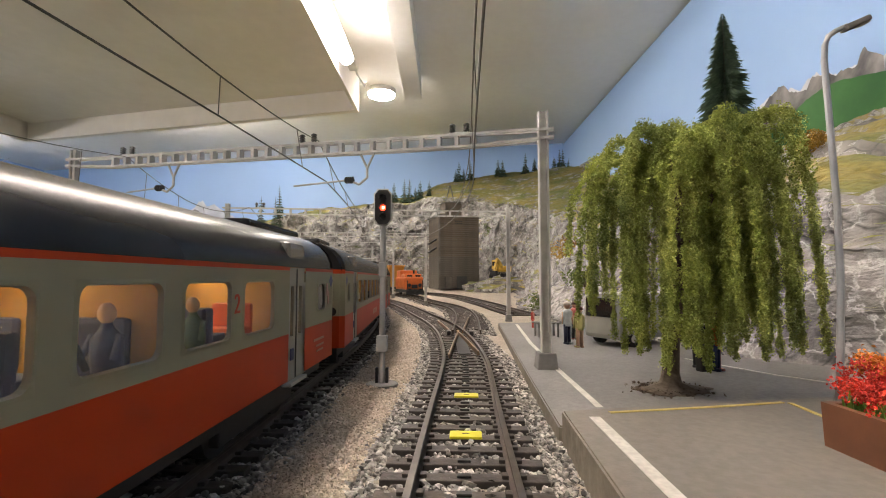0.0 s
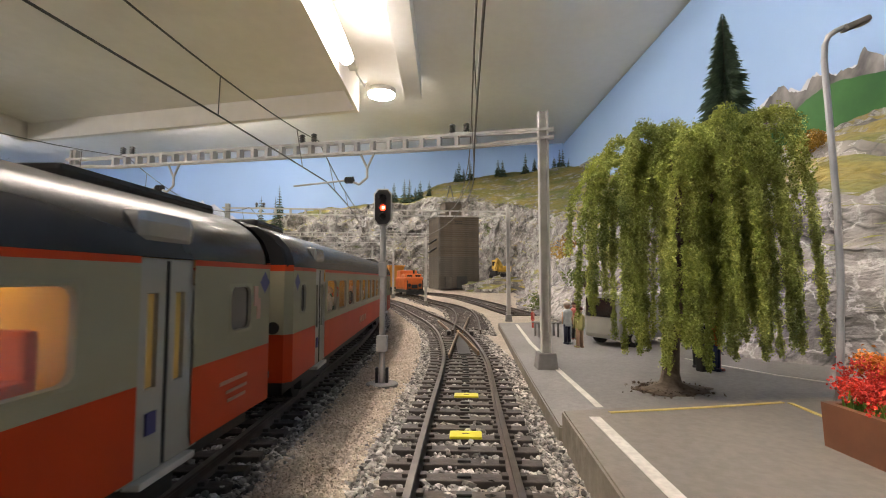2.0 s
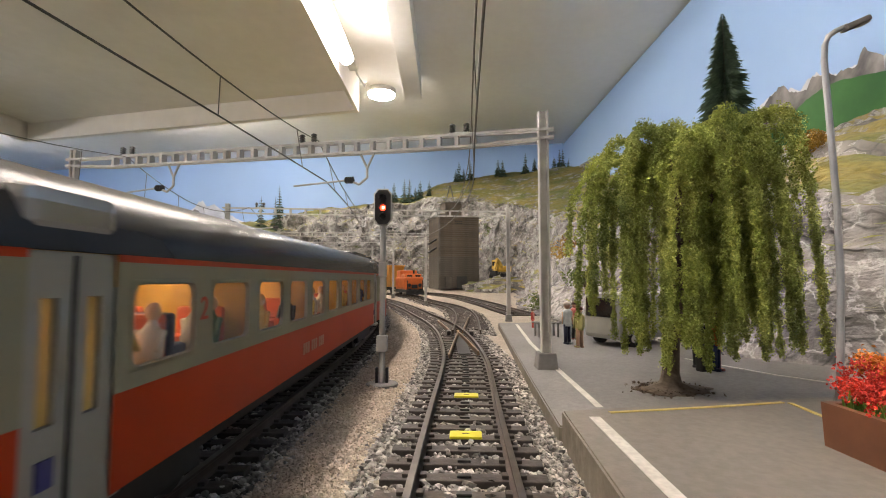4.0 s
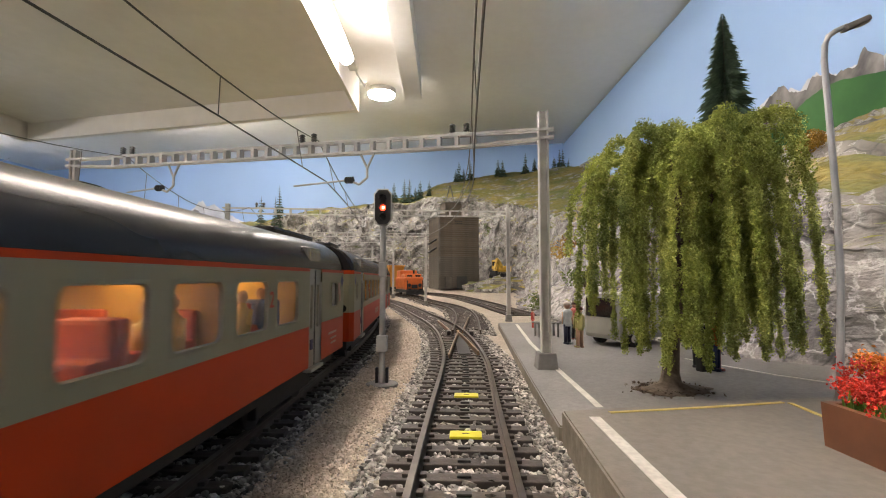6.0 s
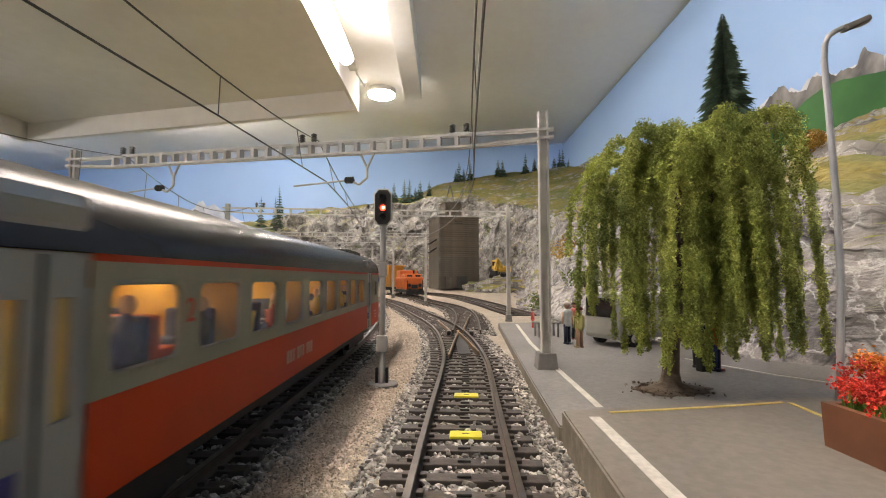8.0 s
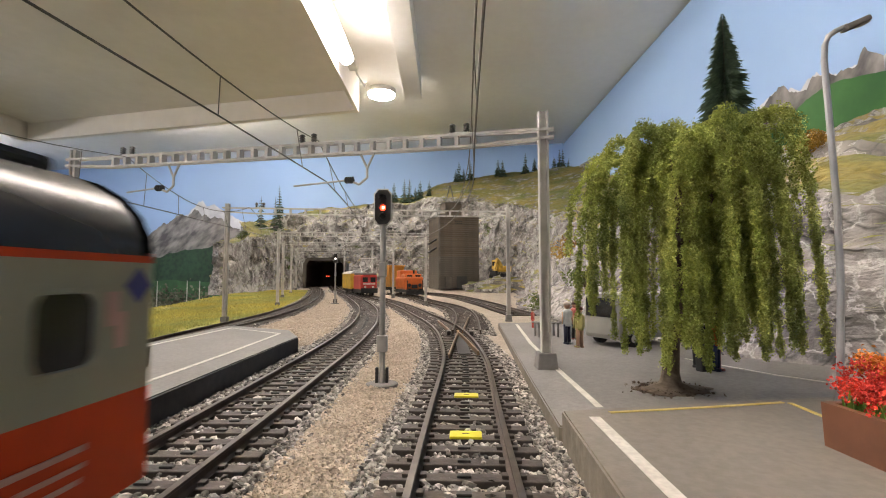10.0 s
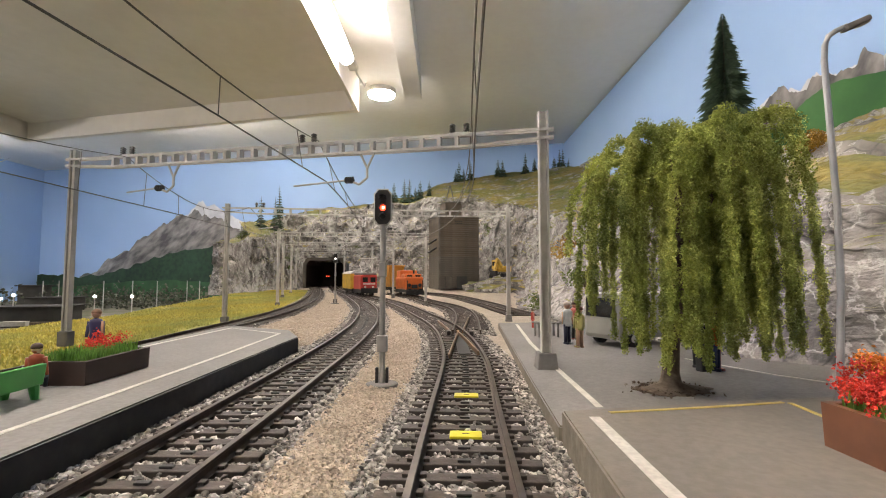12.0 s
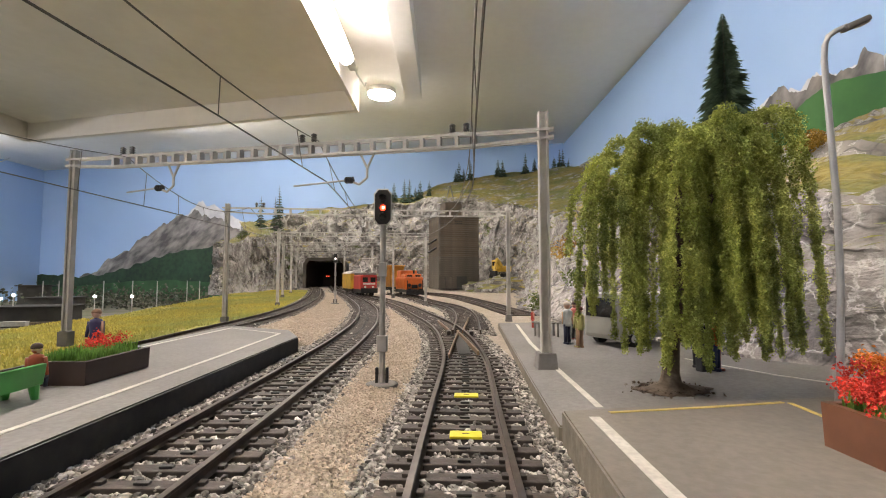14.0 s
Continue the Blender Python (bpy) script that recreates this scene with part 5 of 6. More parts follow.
def yard():
    rng = random.Random(8)
    for i, (x, y, w, d, h) in enumerate(((-1010, 1120, 210, 90, 34), (-1420, 1620, 70, 60, 76), (-1240, 1500, 120, 80, 40))):
        root = thing("yard_shed", x, y, -70, 14, "low grey yard building with a flat dark roof", "building", "yard buildings")
        part("wall", box(B(), 0, 0, 0, w, d, h, 1), SHED, root)
        part("roof", box(B(), 0, 0, h, w + 14, d + 14, 4, 1), KERB_DARK, root)
    for i in range(7):
        root = thing("yard_wagon", -1010 + i * 56, 960 + i * 10, -70, 11, "tiny red and white freight wagon in the lower yard", "wagon", "yard wagons")
        part("body", box(B(), 0, 0, 3, 46 + 6 * (i % 2), 14, 8 + i % 3, 0.8), (RED_PAINT, MAST_FOOT, LINE_W, BARK)[i % 4], root)
        part("underframe", box(B(), 0, 0, 0, 44, 11, 3), TRAIN_DARK, root)
    for i in range(12):
        x, y = -1330 + i * 82 + rng.uniform(-15, 15), 1500 + rng.uniform(-60, 60)
        root = thing("yard_pole", x, y, -70, 0, "thin grey pole in the lower yard", "pole", "yard poles")
        part("pole", bar(B(), (0, 0, 0), (0, 0, 95), 1.8, 1.4, n=6), MAST, root)
    glow = mat("yard_lamp_glow", (1, 0.95, 0.85), (1, 0.95, 0.85), 10, 0.5, bump=0, stain=0, emit=12)
    for x, y, z in ((-1035, 1090, -16), (-1010, 1095, -8), (-845, 1130, -12), (-775, 1160, -14)):
        root = thing("yard_lamp", x, y, -70, 0, "small yard lamp glowing white", "lamp", "yard lamps")
        part("pole", bar(B(), (0, 0, 0), (0, 0, z + 70), 1.2, n=6), MAST, root)
        part("bulb", lathe(B(), [(0.5, -3), (4, 0), (3, 3), (0.5, 4)], 10, (0, 0, z + 71)), glow, root)
    pts = np.random.default_rng(9).normal(size=(2600, 3)) * np.array([260, 90, 22]) + np.array([-1150, 1700, -48])
    tufts("yard_scrub", pts, np.full(len(pts), 8.0), mat("scrub", (0.07, 0.085, 0.05), (0.12, 0.12, 0.095), 30, 0.95, bump=0.2, island=0.4), None, "grey brush and rubble behind the lower yard", 33, 1.0, "stuff", "scrub")


yard()


# ---- painted backdrop ----
def on_back(k, e):
    """Where the sight line k across, e up meets the back wall."""
    t = (469 - 1780 * k) / (2419 + 460 * k)
    x, y = 469 - 2419 * t, 1780 + 460 * t
    return x, y, 33 + e * y


def on_right(k, e):
    y = 462 / k
    return 462.0, y, 33 + e * y


def mural(name, place, top, bottom, lift, material, label, jag=6.0, seed=1, inward=(0, -1)):
    """A painted shape on a wall: a ragged upper outline over a flat lower edge."""
    vs, fs = [], []
    n = 0
    for (k0, e0), (k1, e1) in zip(top, top[1:]):
        for i in range(14):
            t = i / 14
            k, e = k0 + (k1 - k0) * t, e0 + (e1 - e0) * t
            for ee in (e + jag * MM * noise.fractal(Vector((k * 30, seed, 0)), 0.8, 2.0, 4), bottom):
                x, y, z = place(k, ee)
                vs.append((x + inward[0] * lift, y + inward[1] * lift, z))
            n += 1
    fs = [(2 * i, 2 * i + 1, 2 * i + 3, 2 * i + 2) for i in range(n - 1)]
    tagged(raw(name, vs, fs, material), label, "backdrop", kind="structure")


mural("backdrop_snow_left", on_back, [(-0.60, 0.10), (-0.56, 0.14), (-0.53, 0.165), (-0.50, 0.16), (-0.45, 0.13), (-0.40, 0.11)], -0.02, 2, SNOW, "painted snowy peak on the sky wall", 12, 1)
mural("backdrop_mountain_left", on_back, [(-0.80, -0.01), (-0.70, 0.05), (-0.62, 0.105), (-0.57, 0.138), (-0.535, 0.148), (-0.50, 0.130), (-0.46, 0.115), (-0.36, 0.07)], -0.05, 5, MOUNTAIN, "painted grey mountain on the sky wall", 16, 2)
mural("backdrop_forest", on_back, [(-1.0, 0.002), (-0.85, 0.008), (-0.74, 0.005), (-0.66, 0.03), (-0.57, 0.058), (-0.50, 0.068), (-0.40, 0.07)], -0.06, 8, FOREST, "painted dark forest on the sky wall", 7, 3)
mural("backdrop_meadow", on_back, [(-1.0, -0.025), (-0.8, -0.018), (-0.66, -0.005), (-0.58, -0.004), (-0.45, -0.01)], -0.08, 11, mat("mural_slope", (0.05, 0.13, 0.055), (0.035, 0.09, 0.04), 25, 0.9, bump=0.03, stain=0.15), "painted green slope on the sky wall", 3, 4)
mural("backdrop_snow_right", on_right, [(0.66, 0.33), (0.72, 0.40), (0.745, 0.415), (0.79, 0.415), (0.83, 0.455), (0.87, 0.45), (0.92, 0.47), (1.0, 0.5)], 0.1, 2, SNOW, "painted snow on the peaks", 14, 5, (-1, 0))
mural("backdrop_mountain_right", on_right, [(0.655, 0.34), (0.69, 0.36), (0.72, 0.388), (0.755, 0.428), (0.79, 0.40), (0.825, 0.445), (0.85, 0.45), (0.88, 0.452), (0.92, 0.475), (0.945, 0.51), (0.99, 0.49)], 0.1, 4, MOUNTAIN, "painted grey mountain on the sky wall", 14, 6, (-1, 0))
mural("backdrop_meadow_right", on_right, [(0.70, 0.30), (0.75, 0.33), (0.80, 0.38), (0.85, 0.42), (0.90, 0.44), (0.96, 0.452), (1.05, 0.47)], 0.05, 7, MEADOW, "painted green alp on the sky wall", 3, 7, (-1, 0))


# ---- trees on the hills ----
spruce(303, 486, hill_at(303, 486) - 4, 328 - hill_at(303, 486), 35, 110, 41, "tall dark green spruce on the hillside")
small = [spruce(0, -900, -60, h, h * 0.26, 12, 50 + i, "small dark spruce on the hilltop", "hilltop spruces") for i, h in enumerate((54, 68, 84))]
rng = random.Random(12)
spots = [(-0.128, 1500), (-0.107, 1560), (-0.084, 1570), (-0.073, 1580), (-0.06, 1560), (-0.05, 1590), (-0.03, 1600), (0.028, 1500), (0.035, 1520), (0.045, 1510), (0.06, 1560), (0.12, 1500), (0.13, 1510), (0.18, 1480), (0.2, 1500), (0.243, 1440), (0.255, 1420), (0.262, 1430), (0.275, 1420), (-0.395, 1230), (-0.365, 1250), (-0.355, 1260)]
for i, (k, y) in enumerate(spots):
    y = y if k < -0.3 else (1440 if k < -0.09 else 1500) + rng.uniform(0, 40) if k < 0 else 1700 - (k * 1700 - 469) * 0.19 - rng.uniform(0, 60)
    x = k * y
    m = pose(x * MM, y * MM, (hill_at(x, y) - 1) * MM, 0, 0, rng.uniform(0, 360))
    if i < 3:
        small[i].matrix_basis = m
    else:
        copy_thing(small[rng.randrange(3)], m)


for i, (x, y, h) in enumerate(((-553, 1400, 112), (-512, 1405, 92), (-498, 1400, 116))):
    spruce(x, y, hill_at(x, y) - 2, h, h * 0.17, 13, 90 + i, "slim dark fir above the tunnel", "firs above the tunnel")


def rubble():
    rng = np.random.default_rng(44)
    pts, size = [], []
    for (x0, y0), (x1, y1) in zip(FOOT[4:12], FOOT[5:13]):
        n = int(math.hypot(x1 - x0, y1 - y0) * 1.1)
        t = rng.random(n)
        off = rng.normal(size=n) * 6 - 2
        d = Vector((x1 - x0, y1 - y0)).normalized()
        for k in range(n):
            x, y = x0 + (x1 - x0) * t[k] + d.y * off[k], y0 + (y1 - y0) * t[k] - d.x * off[k]
            pts.append((x, y, ground_z(y) - 2.4))
            size.append(rng.uniform(0.8, 3.6) if y > 300 else rng.uniform(0.6, 2.2))
    scatter("rubble", np.array(pts), np.array(size), ROCK, "grey rubble stones at the foot of the cliff", "rubble", seed=45)


rubble()


def bush(x, y, z, r, n, material, label, seed, squash=0.75):
    root = thing("bush", x, y, z, 0, label, "bush", "bushes")
    rng = np.random.default_rng(seed)
    lobes = rng.normal(size=(7, 3)) * np.array([0.45, 0.45, 0.25]) * r + np.array([0, 0, r * 0.45])
    d = rng.normal(size=(n, 3))
    d = d / np.linalg.norm(d, axis=1, keepdims=True) * (rng.random((n, 1)) ** 0.4) * r * 0.62
    pts = lobes[rng.integers(0, 7, n)] + d * np.array([1, 1, squash])
    tufts("leaves", pts, np.full(n, r * 0.07), material, root, "", seed + 1, kind="stuff")
    part("stem", bar(B(), (0, 0, -2), (0, 0, r * 0.5), r * 0.07, r * 0.03, n=6), BARK, root)


bush(262, 326, hill_at(262, 326) - 4, 14, 2600, BUSH_GOLD, "rounded golden autumn bush on the ledge", 61)
for i, (x, y, r) in enumerate(((100, 470, 16), (128, 420, 20), (150, 400, 14), (170, 330, 16), (210, 300, 14), (150, 560, 22), (180, 480, 20), (-395, 1180, 20), (-440, 1010, 16), (-250, 1330, 18), (130, 1300, 22), (80, 1330, 16))):
    bush(x, y, hill_at(x, y), r, 700, (BUSH, BUSH, BUSH_GOLD)[i % 3] if i % 2 else BUSH, "low flock bush growing on the rocks", 70 + i, 0.6)


# ---- rolling stock in the yard ----
def wheels(root, xs, r=5.0, gauge=8.3):
    for y in xs:
        bm = bar(B(), (-gauge - 1.2, y, r), (-gauge + 1.2, y, r), r, n=16)
        bar(bm, (gauge - 1.2, y, r), (gauge + 1.2, y, r), r, n=16)
        bar(bm, (-gauge, y, r), (gauge, y, r), 0.9, n=6)
        part("wheelset", bm, TRAIN_DARK, root)


def on_track(path, y):
    s = path.find(y)
    p, w = path.at(s), path.way(s)
    return p.x, p.y, p.z, math.degrees(math.atan2(-w.x, w.y))


def orange_engine():
    x, y, z, a = on_track(TRACK_3, 800)
    root = thing("shunting_engine", x, y, z, a, "orange rounded shunting engine with dark lamps", "locomotive")
    bm = box(B(), 0, 0, 9, 32, 70, 22, 4)
    box(bm, 0, 0, 28, 29, 60, 8, 3.6)
    part("body", bm, ORANGE_PAINT, root)
    part("frame", box(B(), 0, 0, 5, 30, 74, 5, 0.6), TRAIN_DARK, root)
    for sx in (-9, 9):
        part("headlamp", bar(B(), (sx, -35.2, 17), (sx, -36.6, 17), 3.0, n=14), SIGNAL_BLACK, root)
        part("buffer", bar(B(), (sx, -36, 9), (sx, -41, 9), 2.6, n=12), TRAIN_DARK, root)
        part("cab_window", box(B(), sx * 0.8, -30.2, 29, 9, 1.0, 4.6, 0.3), PANE_DARK, root)
    part("cab", box(B(), 0, 14, 30, 30, 26, 12, 2.0), ORANGE_PAINT, root)
    part("exhaust", bar(B(), (5, -12, 34), (5, -12, 42), 1.6, n=10), TRAIN_DARK, root)
    for sx in (-13, 13):
        part("handrail", bar(B(), (sx, -38, 9), (sx, -38, 25), 0.7, n=6), TRAIN_DARK, root)
    part("plough", box(B(), 0, -39, 1.5, 30, 3, 7, 0.6), TRAIN_DARK, root)
    part("front_grille", box(B(), 0, -35.3, 12, 10, 1.0, 6), SIGNAL_BLACK, root)
    part("coupler", box(B(), 0, -38, 5.5, 6, 6, 5, 0.5), SIGNAL_BLACK, root)
    wheels(root, (-22, 22))


def hopper(path, y, label):
    x, yy, z, a = on_track(path, y)
    root = thing("hopper_wagon", x, yy, z, a, label, "wagon", "hopper wagons")
    bm = B()
    box(bm, 0, 0, 10, 30, 66, 40)
    for v in bm.verts:
        if v.co.z < 20:
            v.co.x, v.co.y = v.co.x * 0.45, v.co.y * 0.5
    part("hopper", bm, OCHRE_PAINT, root)
    part("rim", box(B(), 0, 0, 49.2, 32, 68, 2.4, 0.4), OCHRE_PAINT, root)
    for y2 in (-24, 0, 24):
        part("stake", box(B(), 15.2, y2, 36, 1.2, 2, 13), OCHRE_PAINT, root)
    part("frame", box(B(), 0, 0, 7, 24, 78, 4, 0.5), TRAIN_DARK, root)
    wheels(root, (-26, 26))


def red_engine():
    x, y, z, a = on_track(TRACK_0, 802)
    root = thing("electric_engine", x, y, z, a, "small red electric engine with raised pantograph", "locomotive")
    part("body", box(B(), 0, 0, 9, 28, 64, 25, 2.5), RED_PAINT, root)
    part("roof", box(B(), 0, 0, 34, 26, 62, 4, 1.8), MAST_FOOT, root)
    part("frame", box(B(), 0, 0, 4, 28, 68, 6, 0.5), TRAIN_DARK, root)
    for sx in (-6.5, 6.5):
        part("front_window", box(B(), sx, -32.1, 22, 8.5, 1, 8, 0.4), PANE_DARK, root)
        part("headlamp", bar(B(), (sx, -32, 14), (sx, -33, 14), 1.8, n=10), LINE_W, root)
    part("front_stripe", box(B(), 0, -32.2, 18, 20, 0.6, 2.6), LINE_W, root)
    bm = B()
    for sx in (-9, 9):
        bar(bm, (sx, -18, 38), (sx, 4, 52), 0.7, n=6)
        bar(bm, (sx, 4, 52), (sx, -16, 62), 0.7, n=6)
    bar(bm, (-12, -16, 62), (12, -16, 62), 0.8, n=6)
    part("pantograph", bm, LINE_W, root)
    wheels(root, (-22, 0, 22))
    for y2 in (-14, 6):
        part("side_window", box(B(), 13.9, y2, 22, 0.6, 8, 8, 0.2), PANE_DARK, root)
    part("side_stripe", box(B(), 13.9, 0, 17, 0.5, 58, 1.6), LINE_W, root)
    part("buffer_beam", box(B(), 0, -34, 6, 28, 2, 6, 0.4), TRAIN_DARK, root)


def yellow_wagon():
    x, y, z, a = on_track(TRACK_0, 893)
    root = thing("box_wagon", x, y, z, a, "ochre yellow covered wagon with pale roof", "wagon")
    part("body", box(B(), 0, 0, 8, 31, 96, 28, 1), YELLOW_PAINT, root)
    bm = B()
    pts = [(-16.5, 0), (-11, 4), (0, 6), (11, 4), (16.5, 0)]
    a_, b_ = [[bm.verts.new((u, yy, 36 + v)) for u, v in pts] for yy in (-50, 50)]
    for i in range(4):
        bm.faces.new((a_[i], a_[i + 1], b_[i + 1], b_[i]))
    bm.faces.new(a_[::-1])
    bm.faces.new(b_)
    part("roof", bm, MAST, root)
    part("side_band", box(B(), 15.8, 0, 22, 0.5, 94, 3.0), LINE_W, root)
    for i in range(8):
        part("side_rib", box(B(), 15.7, -42 + i * 12, 9, 0.9, 1.8, 27), YELLOW_PAINT, root)
    part("frame", box(B(), 0, 0, 4, 26, 98, 5), TRAIN_DARK, root)
    wheels(root, (-34, 34))


orange_engine()
hopper(TRACK_3, 900, "ochre hopper wagon coupled behind the orange engine")
red_engine()
yellow_wagon()


def excavator():
    root = thing("excavator", 128, 1040, 34, -30, "yellow tracked excavator on the quarry ledge", "excavator")
    for sx in (-13, 13):
        part("crawler", box(B(), sx, 0, 0, 9, 44, 10, 3), TRAIN_DARK, root)
    part("cab", box(B(), -7, -6, 20, 14, 18, 20, 1.5), YELLOW_PAINT, root)
    part("engine_cover", box(B(), 4, 8, 14, 30, 26, 13, 2), YELLOW_PAINT, root)
    part("cab_window", box(B(), -7, -15.4, 27, 10, 1, 9), PANE_DARK, root)
    part("boom", beam(B(), (8, -8, 24), (12, -46, 40), 5, 6), YELLOW_PAINT, root)
    part("stick", beam(B(), (12, -46, 40), (12, -62, 14), 4, 4), YELLOW_PAINT, root)
    part("bucket", box(B(), 12, -62, 4, 14, 10, 11, 2), TRAIN_DARK, root)
    root = thing("rock_ledge", 135, 1040, 0, 0, "pale rubble ledge below the cliff", "rock")
    bm = bmesh.new()
    bmesh.ops.create_icosphere(bm, subdivisions=4, radius=1)
    for v in bm.verts:
        k = 1 + 0.3 * noise.fractal(v.co * 2.2, 0.9, 2.0, 4)
        v.co = Vector((v.co.x * 85 * k, v.co.y * 70 * k, max(-0.2, v.co.z) * 36 * k))
    part("ledge", bm, HILL, root)


excavator()


# ---- things on the platforms ----
def doll(x, y, z, h, top, legs, skin=(0.55, 0.33, 0.22), hair=(0.07, 0.04, 0.025), rz=0, label="", seated=False):
    """A plain little model figure, one mesh."""
    ms = [mat("doll_top", top, None, 120, 0.6, bump=0.02), mat("doll_legs", legs, None, 120, 0.6, bump=0.02), mat("doll_skin", skin, None, 120, 0.6, bump=0.02), mat("doll_hair", hair, None, 120, 0.6, bump=0.02)]
    bm = B()
    u = h / 20.0
    dz = -4.6 * u if seated else 0.0

    def mark(k, n0):
        bm.faces.ensure_lookup_table()
        for f in bm.faces[n0:]:
            f.material_index = k

    for sx in (-1.1, 1.1):
        n0 = len(bm.faces)
        if seated:
            bar(bm, (sx * u, 0, 4.6 * u), (sx * u, -4.5 * u, 4.2 * u), 1.1 * u, 0.9 * u, 8)
            bar(bm, (sx * u, -4.5 * u, 4.4 * u), (sx * u, -4.6 * u, 0.4 * u), 0.9 * u, 0.7 * u, 8)
        else:
            bar(bm, (sx * u, 0, 0.6 * u), (sx * u * 0.9, 0, 9.5 * u), 0.85 * u, 1.15 * u, 8)
            box(bm, sx * u, -0.6 * u, 0, 1.5 * u, 3 * u, 0.9 * u, 0.2 * u)
        mark(1, n0)
    n0 = len(bm.faces)
    lathe(bm, [(2.0 * u, 8.6 * u), (2.1 * u, 10 * u), (1.9 * u, 12 * u), (2.4 * u, 15 * u), (2.0 * u, 16.2 * u), (0.8 * u, 16.8 * u)], 10, (0, 0, dz))
    for sx in (-1, 1):
        bar(bm, (sx * 2.3 * u, 0, 15.6 * u + dz), (sx * 2.9 * u, -0.6 * u, 9.6 * u + dz), 0.75 * u, 0.55 * u, 7)
    mark(0, n0)
    n0 = len(bm.faces)
    lathe(bm, [(0.7 * u, 16.4 * u), (0.8 * u, 17.0 * u), (1.45 * u, 17.8 * u), (1.6 * u, 18.8 * u), (1.3 * u, 19.6 * u)], 10, (0, 0, dz))
    mark(2, n0)
    n0 = len(bm.faces)
    lathe(bm, [(1.7 * u, 18.6 * u), (1.75 * u, 19.3 * u), (1.3 * u, 20.1 * u), (0.3 * u, 20.5 * u)], 10, (0, 0.15 * u, dz))
    mark(3, n0)
    me = finish("model_figure", bm, ms, True)
    ob = new("model_figure", me)
    ob.matrix_world = pose(x * MM, y * MM, z * MM, 0, 0, rz)
    return tagged(ob, label, "figurine", "model figures")


doll(62, 233, 0.5, 20.5, (0.42, 0.44, 0.44), (0.02, 0.025, 0.06), rz=20, hair=(0.5, 0.42, 0.34), label="standing model figure in grey shirt and dark trousers")
doll(64.5, 221, 0.5, 19, (0.42, 0.38, 0.14), (0.40, 0.24, 0.16), rz=200, hair=(0.12, 0.04, 0.02), label="standing model figure in an olive yellow dress")
doll(96.5, 166, 0.5, 20.5, (0.65, 0.16, 0.04), (0.02, 0.03, 0.10), rz=30, label="model figure in orange vest and navy trousers")
doll(93.0, 171, 0.5, 20, (0.02, 0.02, 0.025), (0.02, 0.02, 0.025), rz=120, label="model figure in black beside the orange vest")
doll(59.5, 310, 0.5, 12, (0.45, 0.05, 0.03), (0.45, 0.05, 0.03), rz=90, label="small model figure in red near the platform end")
doll(70.5, 250, 0.5, 20, (0.45, 0.12, 0.10), (0.05, 0.05, 0.05), rz=150, label="model figure in dull red behind the couple")
doll(-105.6, 122, 4, 15.5, (0.36, 0.07, 0.02), (0.06, 0.07, 0.10), rz=200, label="model figure in rust-red jumper seated on the bench", seated=True)
doll(-121, 163, 4, 18, (0.03, 0.03, 0.10), (0.05, 0.05, 0.07), rz=10, hair=(0.25, 0.13, 0.07), label="standing model figure in navy behind the planter")


def bench():
    root = thing("bench", -97.5, 102, 4, 3, "bright green plastic platform bench", "bench")
    part("seat", box(B(), -4.5, 0, 3.2, 6.5, 26, 1.2, 0.4), GREEN_PAINT, root)
    bm = box(B(), 0, 0, 3.2, 1.5, 26, 5.2, 0.5)
    for v in bm.verts:
        v.co.x += (v.co.z - 3.2) * 0.14
    part("backrest", bm, GREEN_PAINT, root)
    for y in (-11.5, 11.5):
        for x in (-7, 0):
            part("leg", bar(B(), (x, y, 0), (x * 0.9, y * 0.95, 3.6), 0.8, 1.2, n=8), GREEN_PAINT, root)


bench()


FRESH_GRASS = mat("fresh_grass", (0.22, 0.42, 0.07), (0.13, 0.28, 0.04), 200, 0.8, bump=0.1, stain=0.1, island=0.4)


def planter(x, y, z, rz, sx, sy, h, material, label, flowers, seed, green=BUSH):
    root = thing("planter", x, y, z, rz, label, "planter", "flower planters")
    bm = B()
    rings = []
    for w, d, zz in ((sx + 1.2, sy + 1.2, 0), (sx + 1.6, sy + 1.6, h), (sx - 1.2, sy - 1.2, h), (sx - 2, sy - 2, h - 2.5)):
        rings.append([bm.verts.new((a * w / 2, b * d / 2, zz)) for a, b in ((-1, -1), (1, -1), (1, 1), (-1, 1))])
    for a, b in zip(rings, rings[1:]):
        for i in range(4):
            bm.faces.new((a[i], a[(i + 1) % 4], b[(i + 1) % 4], b[i]))
    bm.faces.new(rings[-1])
    part("box", bm, material, root)
    rng = np.random.default_rng(seed)

    def cloud(n, c, s):
        return rng.normal(size=(n, 3)) * np.array(s) + np.array(c)

    count = 2600
    g = np.stack([rng.uniform(-sx / 2 + 1.2, sx / 2 - 1.2, count), rng.uniform(-sy / 2 + 1.2, sy / 2 - 1.2, count), h - 1.5 + rng.uniform(0, 1.2, count)], axis=1)
    tufts("foliage", g, np.full(len(g), 0.45), green, root, "fresh green grass blades", seed + 1, 7.0, "stuff")
    for m, c, s, n in flowers:
        # small petals gathered in heads
        heads = cloud(n, c, s)
        p = np.repeat(heads, 22, axis=0) + rng.normal(size=(n * 22, 3)) * 0.55
        tufts("flower_mass", p, np.full(len(p), 0.42), m, root, "", seed + 2, kind="stuff")


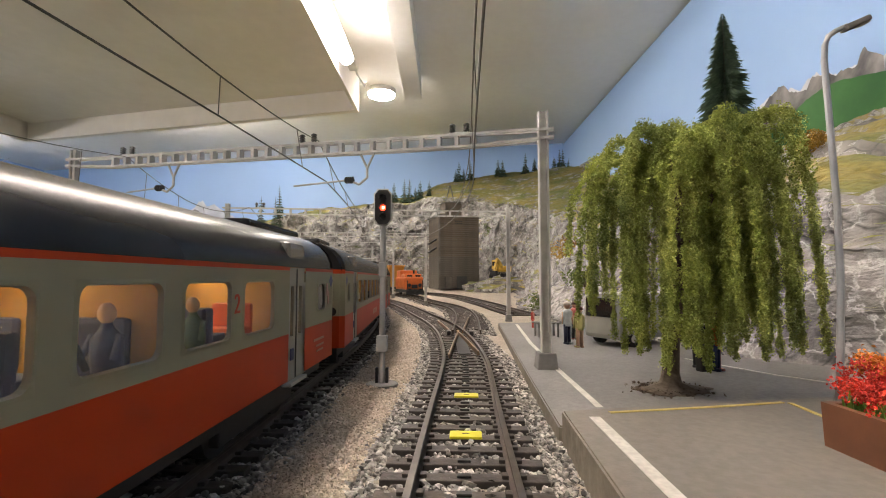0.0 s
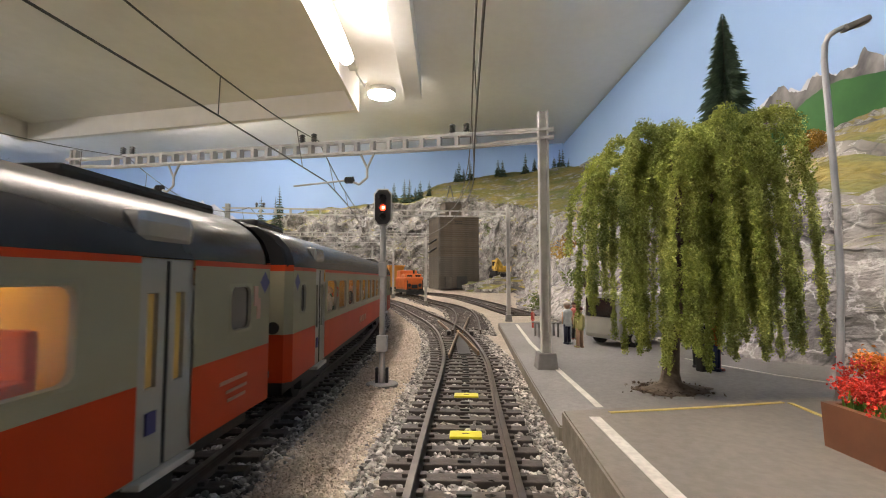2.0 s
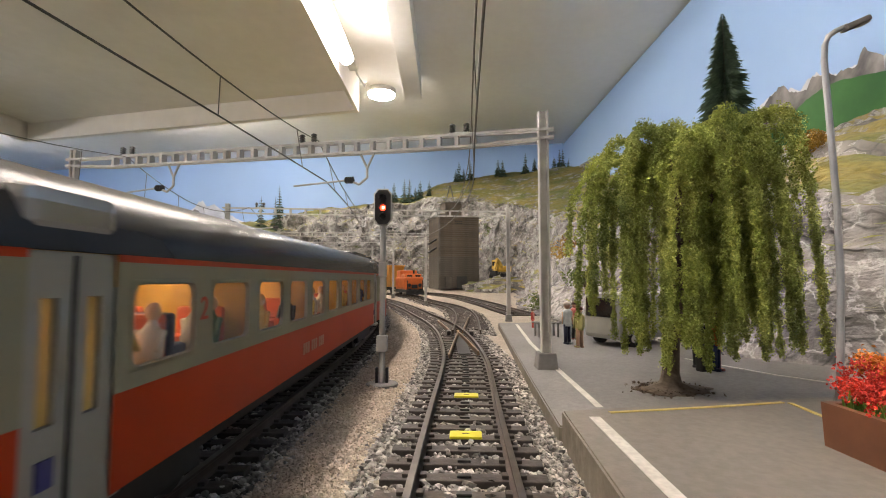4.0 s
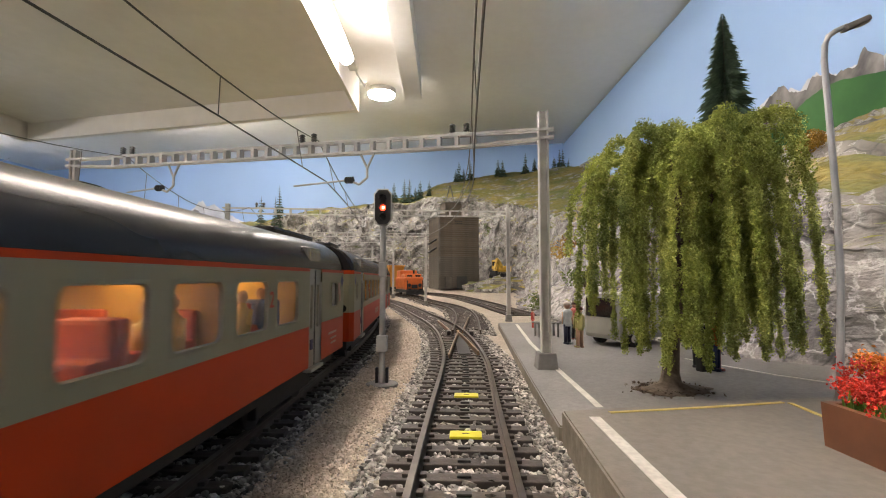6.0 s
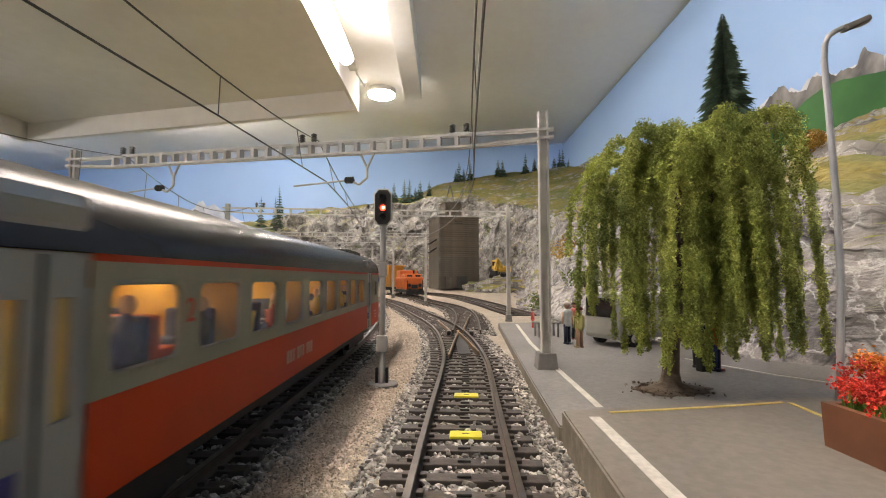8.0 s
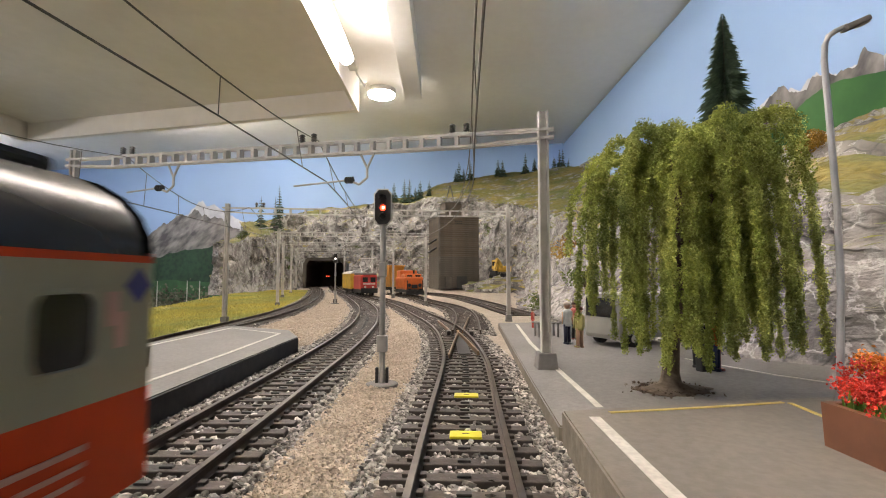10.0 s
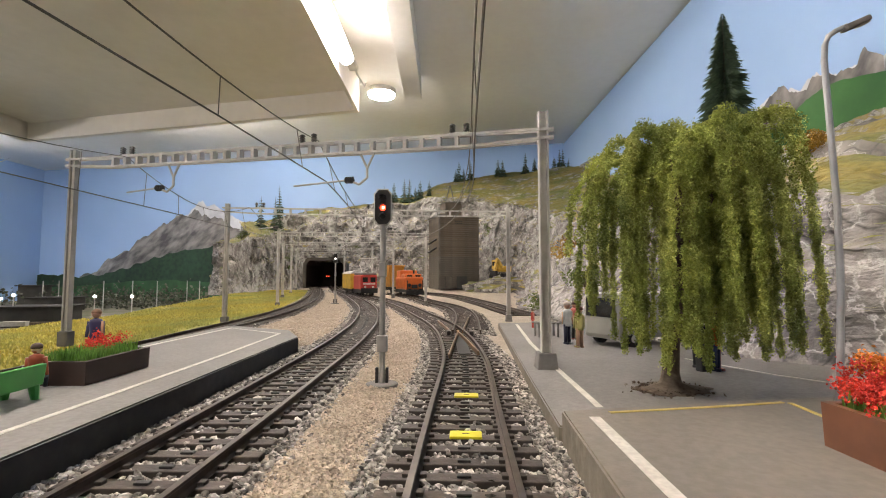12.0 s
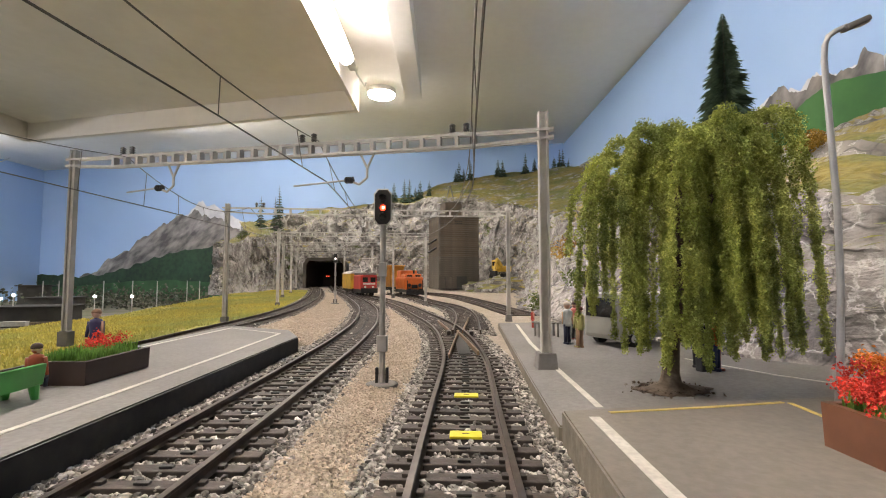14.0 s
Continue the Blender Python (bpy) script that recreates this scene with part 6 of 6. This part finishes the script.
planter(80.5, 64.5, 4, 0, 27, 35, 7.5, PLANTER, "brown planter box with red and orange flowers", ((RED_FLOWER, (-10, 11, 10.4), (1.5, 4, 0.8), 120), (RED_FLOWER, (-7.5, 11, 12.4), (1.6, 3.5, 0.9), 110), (ORANGE_FLOWER, (-7.2, 12, 14.8), (1.2, 3, 0.8), 80)), 81, FRESH_GRASS)
planter(-105, 141, 4, 0, 15, 26, 6.4, PLANTER_DARK, "dark brown planter box with grass and red flowers", ((RED_FLOWER, (-1, 4.5, 9.6), (3.2, 3.4, 0.8), 42),), 85, FRESH_GRASS)


def street_lamp():
    root = thing("street_lamp", 93.6, 110, 4, 0, "slim silver street lamp with curved arm", "street lamp")
    pts = [(-1.4, 0, 0), (-0.4, 0, 12), (0.5, 0, 27), (0.7, 0, 46), (-0.1, 0, 68), (-0.6, 0, 82), (-0.2, 0, 86), (0.8, 0, 88.2), (2.4, 0, 89.4), (5.4, 0, 90.8)]
    bm = tube(B(), pts, 0.82, 12, 0.6)
    part("post", bm, CHROME, root, smooth=True)
    bm = box(B(), 0, 0, 0, 6.6, 2.8, 1.5, 0.6)
    head = part("lamp_head", bm, MAST_FOOT, root, "dark grey lamp head", at=pose(7.9 * MM, 0, 90.6 * MM, 0, -24, 0))
    part("lens", box(B(), 1.4, 0, -0.25, 2.6, 2.0, 0.4, 0.1), LINE_W, head)


street_lamp()


def van():
    root = thing("delivery_van", 99, 238, 0.5, -62, "pale grey delivery van with red and dark panels, parked", "van")
    bm = box(B(), 0, 0, 3.5, 22, 52, 22, 2.2)
    part("body", bm, mat("van_paint", (0.36, 0.35, 0.31), None, 60, 0.4, bump=0.03), root)
    part("side_panel", box(B(), -11.1, 8, 8, 0.5, 18, 9), RED_PAINT, root)
    part("side_window", box(B(), -11.1, 8, 18, 0.5, 18, 5, 0.2), PANE_DARK, root)
    part("front_window", box(B(), 0, -26.1, 14, 18, 0.5, 9, 0.2), PANE_DARK, root)
    for x in (-9.5, 9.5):
        for y in (-16, 16):
            w = part("wheel", bar(B(), (x - 1.5, y, 4), (x + 1.5, y, 4), 4, n=18), TRAIN_DARK, root)
            part("hub_cap", bar(B(), (x - 1.7, y, 4), (x + 1.7, y, 4), 1.8, n=12), CHROME, w)
    for i in range(3):
        part("lettering_bar", box(B(), -11.2, 10 - i * 1.0, 8.8 + i * 1.4, 0.5, 6, 0.6), LINE_W, root)


van()
root = thing("picnic_table", 58, 262, 0.5, 10, "small dark table with white plates", "table")
part("tabletop", box(B(), 0, 0, 7.5, 14, 9, 0.7, 0.2), MAST_FOOT, root)
for x in (-5.5, 5.5):
    for y in (-3, 3):
        part("leg", box(B(), x, y, 0, 0.8, 0.8, 7.5), MAST_FOOT, root)
for x in (-4, 0, 4):
    part("plate", bar(B(), (x, 0, 8.2), (x, 0, 8.7), 1.5, n=14), LINE_W, root)
root = thing("suitcase", 91.5, 165, 0.5, 20, "black upright suitcase beside the figures", "suitcase")
part("case", box(B(), 0, 0, 0, 4.5, 3, 8, 0.5), SIGNAL_BLACK, root)
part("handle", box(B(), 0, 0, 8, 2, 0.6, 0.9, 0.2), SIGNAL_BLACK, root)


motions()
